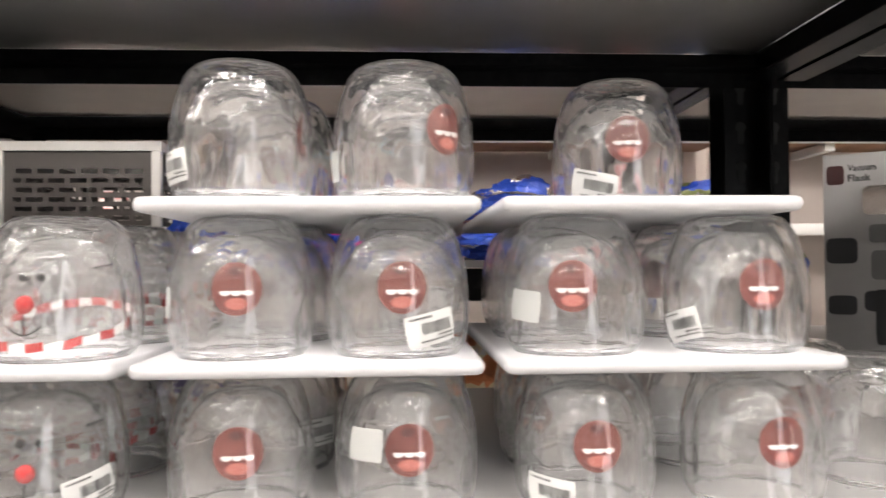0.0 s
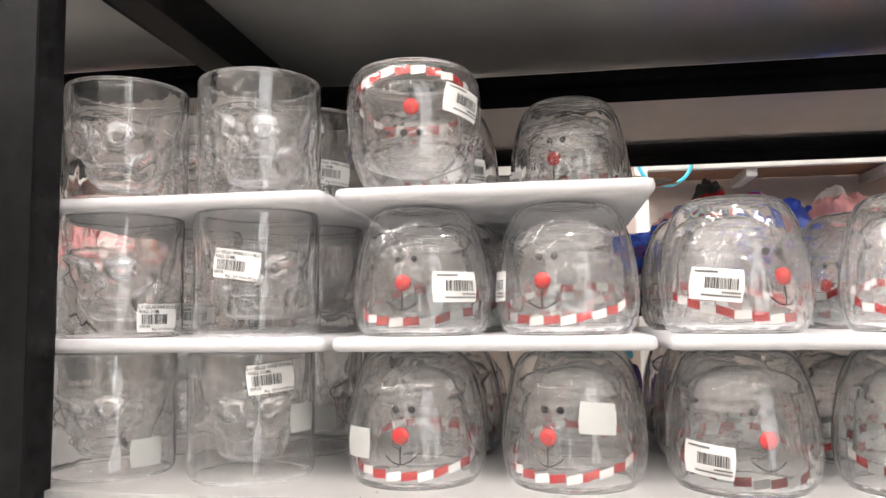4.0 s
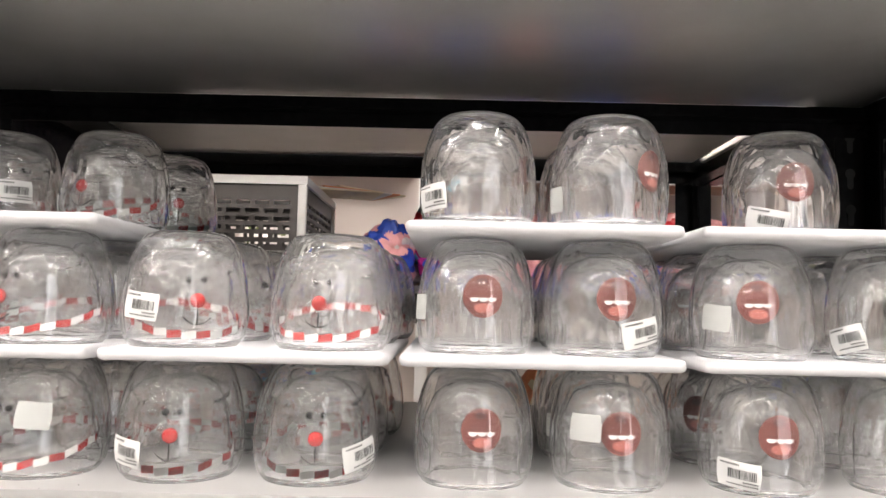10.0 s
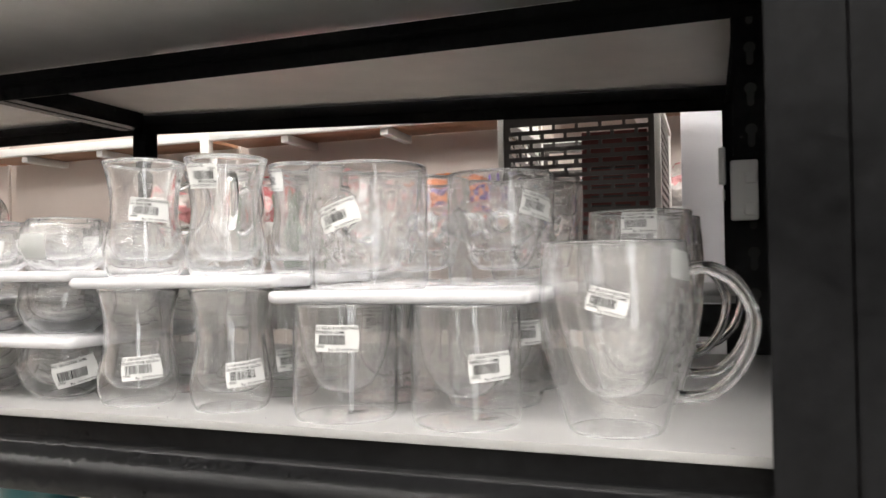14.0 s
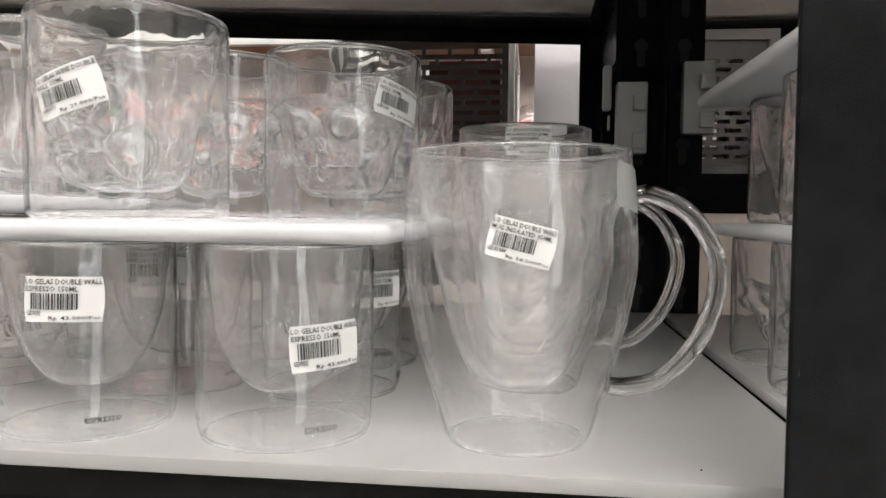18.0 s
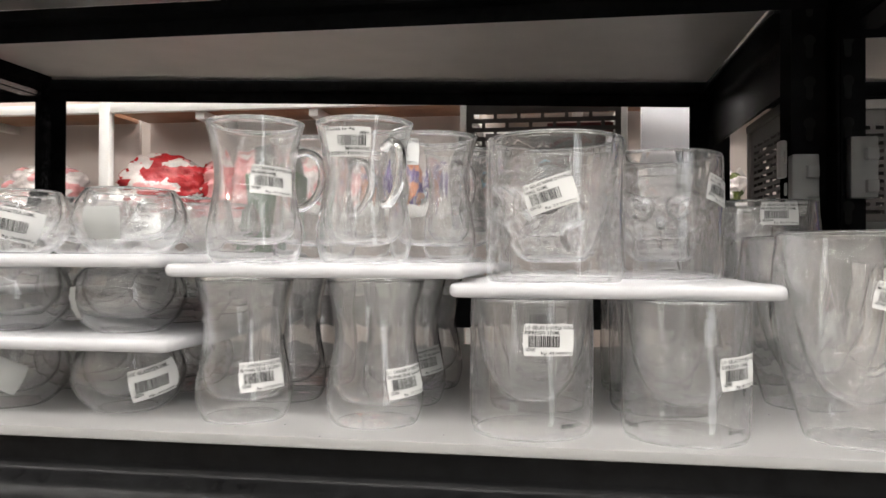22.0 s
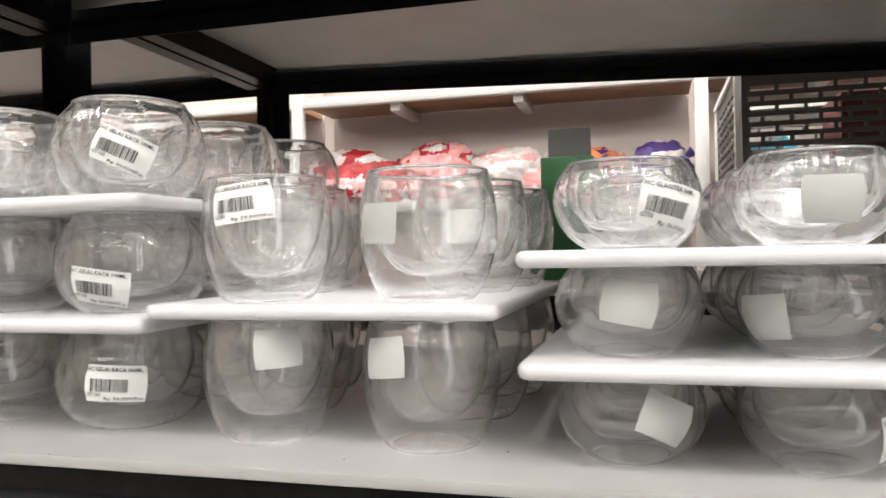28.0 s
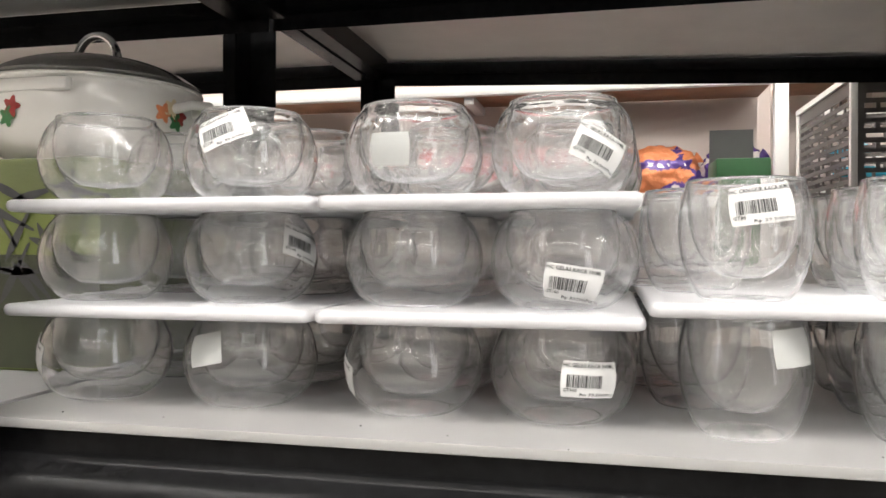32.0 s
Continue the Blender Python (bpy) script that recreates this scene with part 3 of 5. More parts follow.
def inset(line, d):
    """The inner face of a wall of thickness d, by an outline that runs round the outside of the glass."""
    rmid = max(r for r, z in line) * 0.4
    zmid = sum(z for r, z in line) / len(line)
    out = []
    for i, (r, z) in enumerate(line):
        (r0, z0), (r1, z1) = line[max(i - 1, 0)], line[min(i + 1, len(line) - 1)]
        nr, nz = z1 - z0, -(r1 - r0)
        k = math.hypot(nr, nz) or 1
        s = 1 if nr * (r - rmid) + nz * (z - zmid) > 0 else -1
        out.append((max(r - s * d * nr / k, 0.0) if r > 1e-5 else 0.0, z - s * d * nz / k))
    return out


def turned(name, outer, inner, mat=None, n=44, steps=5, bend=None):
    """A double-walled vessel: a closed skin of glass, hollow between its outer wall and its inner cup."""
    out, cup = spline(outer, steps), spline(inner, steps)
    bm = bmesh.new()
    lathe(bm, out, n)
    k0 = len(bm.faces)
    lathe(bm, cup, n, bend)
    k1 = len(bm.faces)
    upright = outer[0][0] < 1e-5
    wall = inset(out if upright else out[::-1], 0.0012)[:-4]
    lining = inset(cup, -0.0010)[4:]
    lathe(bm, wall, n)
    lathe(bm, [wall[-1], lining[0]], n)
    def back(r, a, z):
        """The hidden side of the moulded cup: it follows the lumps fully and the hollows in part."""
        k = bend(max(r - 0.001, 0.0), a, z) + 0.001 - r
        return r + (k if k > 0 else 0.45 * k)

    lathe(bm, lining, n, back if bend else None)
    turn = [f for i, f in enumerate(bm.faces) if (i >= k1 if upright else k0 <= i < k1)]
    bmesh.ops.reverse_faces(bm, faces=turn)
    bmesh.ops.remove_doubles(bm, verts=bm.verts, dist=0.00002)
    return smooth(mesh_of(name, bm, mat or GLASS), 80)


def rim_ring(name, r, z, t=0.0011, n=40, mat=None):
    bm = bmesh.new()
    prof = [(r + t * math.cos(a), z + t * math.sin(a)) for a in [2 * math.pi * k / 8 for k in range(9)]]
    lathe(bm, prof, n)
    bmesh.ops.remove_doubles(bm, verts=bm.verts, dist=0.00002)
    return smooth(mesh_of(name, bm, mat or GLASS_THICK), 80)


def bulge(a, z, a0, z0, wa, wz):
    d = (a - a0 + math.pi) % (2 * math.pi) - math.pi
    return math.exp(-(d / wa) ** 2 - ((z - z0) / wz) ** 2)


FRONT = -math.pi / 2

# upturned glass with a bear-shaped inner wall, face and scarf
SN_OUT = [(0.0395, 0.0), (0.0445, 0.006), (0.0472, 0.018), (0.0475, 0.030), (0.0460, 0.046), (0.0430, 0.062), (0.0390, 0.074), (0.0335, 0.0828), (0.0260, 0.0868), (0.0150, 0.0874), (0.0, 0.0875)]
SN_IN = [(0.0395, 0.0), (0.0385, 0.004), (0.0388, 0.010), (0.0385, 0.016), (0.0362, 0.022), (0.0345, 0.032), (0.0335, 0.046), (0.0295, 0.058), (0.0225, 0.068), (0.0120, 0.0738), (0.0, 0.0750)]
SN_R = radius_at(spline(SN_OUT, 5))


def dome(a, z, a0, z0, wa, wz):
    """A lump with a steep edge and a flat top."""
    d = (a - a0 + math.pi) % (2 * math.pi) - math.pi
    q = (d / wa) ** 2 + ((z - z0) / wz) ** 2
    return math.exp(-q * q)


def bear_bend(r, a, z):
    k = 0.0075 * dome(a, z, FRONT, 0.029, 0.50, 0.0145)
    k += 0.010 * (dome(a, z, FRONT + 1.25, 0.066, 0.30, 0.008) + dome(a, z, FRONT - 1.25, 0.066, 0.30, 0.008))
    k += 0.0014 * math.sin(z * 900 + 1.5 * math.sin(2 * a)) * math.exp(-((z - 0.056) / 0.012) ** 2)
    return r + k * min(1, r / 0.02)


def bear_glass():
    ob = thing("bear_glass", "clear double-wall glass with red nose and striped scarf, upturned", "glass", "upturned bear glasses")
    part("glass_body", turned("glass_body", SN_OUT, SN_IN, GLASS_MOULDED, 48, 5, bear_bend), ob, "clear double-walled glass")
    part("rim", rim_ring("rim", 0.0395, 0.0011), ob)
    bm = bmesh.new()
    bmesh.ops.create_uvsphere(bm, u_segments=18, v_segments=12, radius=0.0055, matrix=Matrix.Translation((0, -0.0428, 0.0345)) @ Matrix.Diagonal((1, 0.55, 1, 1)))
    part("nose", smooth(mesh_of("nose", bm, RED), 80), ob, "round glossy red nose")
    for s in (-1, 1):
        bm = bmesh.new()
        bmesh.ops.create_uvsphere(bm, u_segments=10, v_segments=7, radius=0.0025, matrix=Matrix.Translation((s * 0.0052, -0.0352, 0.0500)))
        part("eye", smooth(mesh_of("eye", bm, BLACK_PAINT), 80), ob)
    bm = bmesh.new()
    tube(bm, [(0, -0.0436, 0.0285), (0, -0.0445, 0.0225), (0, -0.0442, 0.0172)], 0.0005, 6)
    tube(bm, [(0.0098 * k / 8, -0.0442 + 0.0021 * (k / 8) ** 2, 0.0172 + 0.0052 * (k / 8) ** 2) for k in range(-8, 9)], 0.0005, 6)
    part("mouth", smooth(mesh_of("mouth", bm, BLACK_PAINT), 80), ob)
    # scarf: a slightly tilted band of red and white pieces round the inner wall
    for col, mat in ((0, RED), (1, WHITE_PAINT)):
        bm = bmesh.new()
        n = 26
        for k in range(col, n, 2):
            vs = []
            wob = random.Random(k)
            rise, lean = wob.uniform(-0.0005, 0.0005), wob.uniform(-0.0007, 0.0007)
            for i in range(4):
                a = 2 * math.pi * (k + 0.06 * wob.random() + 0.97 * i / 3) / n
                zc = 0.0095 + 0.0235 * (1 - math.cos(a)) * 0.5 + rise + lean * (i - 1.5)
                rr = 0.0425 - 0.0040 * (1 - math.cos(a)) * 0.5
                hh = 0.0025 + 0.0003 * wob.random()
                vs.append((bm.verts.new((rr * math.sin(a), -rr * math.cos(a), zc - hh)), bm.verts.new((rr * math.sin(a), -rr * math.cos(a), zc + hh))))
            for p, q in zip(vs, vs[1:]):
                bm.faces.new((p[0], q[0], q[1], p[1]))
        bmesh.ops.solidify(bm, geom=list(bm.faces), thickness=0.0006)
        part("scarf", mesh_of("scarf", bm, mat), ob, "red scarf pieces" if col == 0 else "white scarf pieces")
    return ob


# upturned glass with a laughing mouth printed on the inner wall
MO_OUT = [(0.0385, 0.0), (0.0430, 0.006), (0.0452, 0.018), (0.0455, 0.032), (0.0445, 0.048), (0.0415, 0.063), (0.0370, 0.076), (0.0310, 0.0838), (0.0240, 0.0868), (0.0140, 0.0874), (0.0, 0.0875)]
MO_IN = [(0.0385, 0.0), (0.0365, 0.004), (0.0355, 0.012), (0.0350, 0.022), (0.0350, 0.036), (0.0345, 0.048), (0.0310, 0.060), (0.0245, 0.069), (0.0130, 0.0745), (0.0, 0.0755)]
MO_R = radius_at(spline(MO_OUT, 5))


def monster_bend(r, a, z):
    k = 0.0055 * (bulge(a, z, FRONT + 1.35, 0.040, 0.35, 0.012) + bulge(a, z, FRONT - 1.35, 0.040, 0.35, 0.012))
    k += 0.0012 * math.sin(9 * a) * math.exp(-((z - 0.02) / 0.02) ** 2)
    return r + k * min(1, r / 0.02)


def monster_glass():
    ob = thing("mouth_glass", "clear double-wall glass with a rust-red laughing mouth print, upturned", "glass", "upturned mouth glasses")
    part("glass_body", turned("glass_body", MO_OUT, MO_IN, GLASS_MOULDED, 48, 5, monster_bend), ob, "clear double-walled glass")
    part("rim", rim_ring("rim", 0.0385, 0.0011), ob)
    R = lambda z: 0.0377

    def at(off, u0=0.0, v0=0.0):
        return lambda u, v: wrap(u + u0, v + v0, 0, 0.0425, 0, R, off)

    part("face_print", smooth(mesh_of("face_print", patch(lambda a: (0.0150 * math.cos(a), 0.0158 * math.sin(a)), 4, 28, at(0)), ORANGE)), ob, "rust-red round print")
    part("mouth_print", smooth(mesh_of("mouth_print", patch(lambda a: (0.0118 * math.cos(a), (0.0108 if math.sin(a) < 0 else 0.0010) * math.sin(a)), 3, 24, at(0.0003, 0, -0.0022)), LIPS)), ob, "dark red open mouth")
    part("tongue_print", smooth(mesh_of("tongue_print", patch(lambda a: (0.0066 * math.cos(a), 0.0036 * math.sin(a)), 2, 20, at(0.0006, 0, -0.0088)), TONGUE)), ob, "salmon tongue")
    part("nose_print", smooth(mesh_of("nose_print", patch(lambda a: (0.0042 * math.cos(a), 0.0026 * math.sin(a)), 2, 16, at(0.0004, -0.001, 0.0105)), MOUTH)), ob)
    for u in (-0.0064, 0.0, 0.0064):
        part("tooth", smooth(mesh_of("tooth", patch(lambda a: (0.0033 * math.cos(a), (0.0027 if math.sin(a) < 0 else 0.0004) * math.sin(a)), 2, 14, at(0.0007, u, -0.0016)), WHITE_PAINT)), ob)
    return ob


# straight tumbler whose inner cup is moulded as a skull
SK_OUT = [(0.0, 0.0), (0.0340, 0.0), (0.0385, 0.0012), (0.0402, 0.0050), (0.0405, 0.014), (0.0405, 0.045), (0.0405, 0.078), (0.0400, 0.0862), (0.0385, 0.0875)]
SK_IN = [(0.0385, 0.0875), (0.0372, 0.0845), (0.0360, 0.0760), (0.0345, 0.0640), (0.0322, 0.0520), (0.0290, 0.0400), (0.0250, 0.0290), (0.0215, 0.0190), (0.0150, 0.0135), (0.0, 0.0130)]
SK_R = radius_at(spline(SK_OUT, 5))


def pit(a, z, a0, z0, wa, wz):
    """A hollow with a crisp rim."""
    d = (a - a0 + math.pi) % (2 * math.pi) - math.pi
    q = (d / wa) ** 2 + ((z - z0) / wz) ** 2
    return math.exp(-q ** 4)


def skull_bend(r, a, z):
    """Brow, sockets, nose, cheeks, jaw and teeth of a skull pressed into the cup."""
    d = (a - FRONT + math.pi) % (2 * math.pi) - math.pi
    k = -0.0130 * (pit(a, z, FRONT + 0.46, 0.0490, 0.33, 0.0085) + pit(a, z, FRONT - 0.46, 0.0490, 0.33, 0.0085))
    k += 0.0060 * bulge(a, z, FRONT, 0.0455, 0.12, 0.0070) - 0.0095 * pit(a, z, FRONT, 0.0385, 0.13, 0.0045)
    k += 0.0060 * (dome(a, z, FRONT + 0.88, 0.0405, 0.28, 0.0060) + dome(a, z, FRONT - 0.88, 0.0405, 0.28, 0.0060))
    k += 0.0062 * math.exp(-(d / 0.95) ** 4 - ((z - 0.0595 + 0.004 * abs(d)) / 0.0030) ** 2)
    k += 0.0055 * bulge(a, z, FRONT, 0.0175, 0.60, 0.0055)
    k -= 0.0055 * (dome(a, z, FRONT + 1.10, 0.0280, 0.32, 0.0090) + dome(a, z, FRONT - 1.10, 0.0280, 0.32, 0.0090))
    teeth = math.exp(-(d / 0.72) ** 6)
    row = math.exp(-((z - 0.0275) / 0.0066) ** 6)
    k += teeth * row * (0.0036 + 0.0022 * (1 - 2 * abs(math.sin(9 * d)) ** 0.5))
    k -= 0.0050 * teeth * math.exp(-((z - 0.0275) / 0.0011) ** 2)
    return min(r + k * min(1, r / 0.016), 0.0375)


def skull_glass(wide=1.09, tall=1.0):
    ob = thing("skull_glass", "clear double-wall tumbler with a skull-shaped inner cup", "glass", "skull tumblers")
    me = turned("glass_body", [(r, z) for r, z in SK_OUT], SK_IN, GLASS_MOULDED, 168, 9, skull_bend)
    m = Matrix.Diagonal((wide, wide, tall, 1))
    me.transform(m)
    part("glass_body", me, ob, "clear double-walled glass")
    ring = rim_ring("rim", 0.0386, 0.0868, 0.0009)
    ring.transform(m)
    part("rim", ring, ob)
    base = rim_ring("base", 0.0370, 0.0010, 0.0008)
    base.transform(m)
    part("base", base, ob)
    return ob


def vessel(name, label, category, group, outer, inner, rim_r, base_r, n=44):
    h = outer[-1][1]
    ob = thing(name, label, category, group)
    part("glass_body", turned("glass_body", outer, inner, GLASS, n, 5), ob, "clear double-walled glass")
    part("rim", rim_ring("rim", rim_r, h - 0.0011, 0.0010), ob)
    part("base", rim_ring("base", base_r, 0.0009, 0.0007), ob)
    return ob


GD_OUT = [(0.0000, 0.0000), (0.0346, 0.0000), (0.0383, 0.0014), (0.0400, 0.0060), (0.0405, 0.0200), (0.0405, 0.0600), (0.0402, 0.0820), (0.0394, 0.0870), (0.0380, 0.0880)]
GD_IN = [(0.0380, 0.0880), (0.0366, 0.0850), (0.0350, 0.0720), (0.0330, 0.0560), (0.0300, 0.0440), (0.0240, 0.0310), (0.0140, 0.0215), (0.0, 0.0190)]
CD_OUT = [(0.0, 0.0), (0.0240, 0.0), (0.0295, 0.0020), (0.0330, 0.0120), (0.0335, 0.0230), (0.0312, 0.0370), (0.0285, 0.0520), (0.0280, 0.0630), (0.0300, 0.0800), (0.0332, 0.0940), (0.0342, 0.0985), (0.0335, 0.0995)]
CD_IN = [(0.0335, 0.0995), (0.0320, 0.0975), (0.0285, 0.0850), (0.0255, 0.0660), (0.0258, 0.0500), (0.0275, 0.0360), (0.0270, 0.0250), (0.0200, 0.0165), (0.0100, 0.0142), (0.0, 0.0138)]
GT_OUT = [(0.0, 0.0), (0.0190, 0.0), (0.0255, 0.0018), (0.0350, 0.0105), (0.0402, 0.0230), (0.0398, 0.0330), (0.0362, 0.0420), (0.0322, 0.0470), (0.0308, 0.0483)]
GT_IN = [(0.0308, 0.0483), (0.0298, 0.0468), (0.0308, 0.0410), (0.0318, 0.0330), (0.0295, 0.0235), (0.0220, 0.0150), (0.0120, 0.0112), (0.0, 0.0102)]
CK_OUT = [(0.0000, 0.0000), (0.0214, 0.0000), (0.0284, 0.0016), (0.0348, 0.0120), (0.0398, 0.0290), (0.0413, 0.0450), (0.0402, 0.0600), (0.0375, 0.0720), (0.0364, 0.0763), (0.0353, 0.0775)]
CK_IN = [(0.0353, 0.0775), (0.0343, 0.0755), (0.0345, 0.0650), (0.0335, 0.0500), (0.0300, 0.0360), (0.0230, 0.0235), (0.0130, 0.0165), (0.0, 0.0145)]
GK_OUT = [(0.0, 0.0), (0.0250, 0.0), (0.0340, 0.0020), (0.0450, 0.0120), (0.0508, 0.0290), (0.0500, 0.0440), (0.0450, 0.0575), (0.0392, 0.0650), (0.0368, 0.0685)]
GK_IN = [(0.0368, 0.0685), (0.0358, 0.0670), (0.0378, 0.0600), (0.0395, 0.0500), (0.0385, 0.0380), (0.0330, 0.0250), (0.0220, 0.0155), (0.0, 0.0125)]
MUG_OUT = [(0.0, 0.0), (0.0280, 0.0), (0.0330, 0.0020), (0.0385, 0.0200), (0.0465, 0.0450), (0.0518, 0.0720), (0.0525, 0.0880), (0.0512, 0.1080), (0.0495, 0.1240), (0.0492, 0.1285), (0.0482, 0.1300)]
MUG_IN = [(0.0482, 0.1300), (0.0470, 0.1285), (0.0455, 0.1180), (0.0420, 0.1000), (0.0375, 0.0800), (0.0330, 0.0600), (0.0270, 0.0420), (0.0180, 0.0280), (0.0, 0.0215)]


def handle_bm(line, r):
    bm = bmesh.new()
    pts = spline([(x, z) for x, z in line], 6)
    tube(bm, [(x, 0, z) for x, z in pts], r, 12, 1.25)
    return smooth(mesh_of("handle", bm, GLASS_THICK), 80)


def espresso_glass():
    ob = vessel("espresso_glass", "clear straight double-wall espresso glass", "glass", "espresso glasses", GD_OUT, GD_IN, 0.0386, 0.0367)
    xy, faces = lettering("ESPRESSO", 0.0150, 0.0026)
    R = radius_at(spline(GD_OUT, 5))
    for a0 in (-62, 40):
        bm = bmesh.new()
        vs = [bm.verts.new(wrap(u - 0.0075, v, a0, 0.0085, 0, R, 0.0003)) for u, v in xy]
        for f in faces:
            bm.faces.new([vs[i] for i in f])
        part("lettering", mesh_of("lettering", bm, INK), ob, "small black word near the base")
    return ob


def turkish_cup(handled):
    name = "waisted_cup" if handled else "waisted_glass"
    label = "clear waisted double-wall cup with a looped glass handle" if handled else "clear waisted double-wall glass without a handle"
    ob = vessel(name, label, "cup" if handled else "glass", "waisted glasses", CD_OUT, CD_IN, 0.0337, 0.0262)
    if handled:
        part("handle", handle_bm([(0.0285, 0.078), (0.038, 0.0815), (0.0485, 0.077), (0.0515, 0.064), (0.0470, 0.050), (0.0370, 0.041), (0.0295, 0.0405)], 0.0029), ob, "looped clear glass handle")
    return ob


def beer_mug(tall=1.0):
    label = "large clear double-wall glass mug with a looped handle" if tall == 1.0 else "tall clear double-wall glass mug behind the first one"
    ob = vessel("glass_mug", label, "mug", "glass mugs", [(p, q * tall) for p, q in MUG_OUT], [(p, q * tall) for p, q in MUG_IN], 0.0485, 0.0300, 56)
    part("handle", handle_bm([(0.0490, 0.1090), (0.0600, 0.1110), (0.0780, 0.1020), (0.0900, 0.0830), (0.0905, 0.0640), (0.0820, 0.0430), (0.0660, 0.0270), (0.0500, 0.0230), (0.0415, 0.0235)], 0.0042), ob, "looped clear glass handle")
    return ob


PROTO = {
    "sn": (bear_glass, SN_R), "mo": (monster_glass, MO_R), "sk": (skull_glass, lambda z: 1.09 * SK_R(z)),
    "gw": (lambda: skull_glass(1.15, 1.10), lambda z: 1.15 * SK_R(z / 1.10)),
    "gd": (espresso_glass, radius_at(spline(GD_OUT, 5))),
    "cd": (lambda: turkish_cup(False), radius_at(spline(CD_OUT, 5))),
    "we": (lambda: turkish_cup(True), radius_at(spline(CD_OUT, 5))),
    "gt": (lambda: vessel("tea_bowl", "small round clear double-wall tea bowl", "bowl", "small tea bowls", GT_OUT, GT_IN, 0.0311, 0.0205), radius_at(spline(GT_OUT, 5))),
    "ck": (lambda: vessel("barrel_cup", "clear barrel-shaped double-wall cup", "cup", "barrel cups", CK_OUT, CK_IN, 0.0357, 0.0230), radius_at(spline(CK_OUT, 5))),
    "gk": (lambda: vessel("round_bowl", "round clear double-wall glass bowl", "bowl", "round bowls", GK_OUT, GK_IN, 0.0372, 0.0270), radius_at(spline(GK_OUT, 5))),
    "mug": (beer_mug, radius_at(spline(MUG_OUT, 5))),
    "tall": (lambda: beer_mug(1.27), lambda z: radius_at(spline(MUG_OUT, 5))(z / 1.27)),
}
FIRST, PLACED = {}, {}


def stand(kind, x, y, z, rz=0.0, key="", upside=0.0):
    """Stands a glass of a kind at a place; upside: its height, for one that stands the other way up."""
    m = pose(x, y, z, 0, 0, rz) if not upside else pose(x, y, z + upside, 0, 180, rz)
    if kind not in FIRST:
        FIRST[kind] = PROTO[kind][0]()
        FIRST[kind].matrix_basis = m
        ob = FIRST[kind]
    else:
        src = FIRST[kind]
        ob = copy_plain(src, m)
    if key:
        R = PROTO[kind][1]
        PLACED[key] = (ob, (x, y, z), (lambda q, R=R, h=upside: R(h - q)) if upside else R)
    return ob


def copy_plain(src, m):
    """A copy of a glass without the labels stuck to it."""
    ob = copy_thing(src, m)
    for o in list(ob.children_recursive):
        if o.name.split(".")[0] in ("price_label", "print"):
            bpy.data.objects.remove(o)
    return ob


S1 = SHELF
SB, STT = SHELF + HA + BT, SHELF + 2 * (HA + BT)
rng = random.Random(4)
Y = 0.524
# kind, key, x, tier height, how far the front of it is turned; the first of each row, with the rows behind it
ROWS_A = [
    ("sk", "skA1", -0.618, S1, 0), ("sk", "skA2", -0.511, S1, 22), ("sk", "skB1", -0.614, SB, 4), ("sk", "skB2", -0.508, SB, 24),
    ("sk", "skT1", -0.612, STT, -8), ("sk", "skT2", -0.507, STT, 2),
    ("sn", "snA1", -0.392, S1, -3), ("sn", "snA2", -0.286, S1, -22), ("sn", "snA3", -0.180, S1, 8), ("sn", "snA4", -0.076, S1, 8),
    ("sn", "snB1", -0.387, SB, -7), ("sn", "snB2", -0.288, SB, -21), ("sn", "snB3", -0.181, SB, 29), ("sn", "snB4", -0.067, SB, -5),
    ("mo", "moA1", 0.044, S1, 7), ("mo", "moA2", 0.148, S1, 2), ("mo", "moA3", 0.263, S1, 0), ("mo", "moA4", 0.375, S1, 4),
    ("mo", "moB1", 0.044, SB, 6), ("mo", "moB2", 0.143, SB, 4), ("mo", "moB3", 0.257, SB, -13), ("mo", "moB4", 0.365, SB, 3),
    ("mo", "moT1", 0.044, STT, 95), ("mo", "moT2", 0.147, STT, 44), 
]
for kind, key, x, z, turn in ROWS_A:
    stand(kind, x, Y, z, turn, key)
    deep = 1 if z == STT else 2
    for k in range(1, deep + 1):
        stand(kind, x + rng.uniform(-0.004, 0.004) + 0.004 * k, Y + 0.101 * k + rng.uniform(0, 0.004), z, rng.uniform(-180, 180), key + "r" if k == 1 else "")
stand("sn", -0.392, Y, STT, 8, "snT1", HA)
stand("sn", -0.388, Y + 0.104, STT, 40, "snT1r")
stand("sn", -0.283, 0.620, STT, -16, "snT2")
stand("sn", -0.270, 0.722, STT, 30)
# more of the mouth glasses standing on the shelf beside the last riser
stand("mo", 0.299, 0.566, STT, -4, "moT3")
for k in range(3):
    stand("mo", 0.482, 0.56 + 0.1 * k, S1, 20 - 40 * k)

for k in range(3):
    stand("gd", -1.010 + 0.003 * k, 0.508 + 0.086 * k, S1, 0 if not k else 30 * k, "gd1" if not k else ("gd1r" if k == 1 else ""))
    stand("gd", -0.912 - 0.002 * k, 0.508 + 0.086 * k, S1, 0 if not k else 50 * k, "gd2" if not k else ("gd2r" if k == 1 else ""))
    stand("cd", -1.212 + 0.002 * k, 0.512 + 0.074 * k, S1, 0, "cd1" if not k else ("cd1r" if k == 1 else ""))
    stand("cd", -1.117 + 0.004 * k, 0.512 + 0.074 * k, S1, 0, "cd2" if not k else ("cd2r" if k == 1 else ""))
ZG, ZC = S1 + 0.088 + BT, S1 + 0.0995 + BT
stand("gw", -0.995, 0.521, ZG, -35, "gw1")
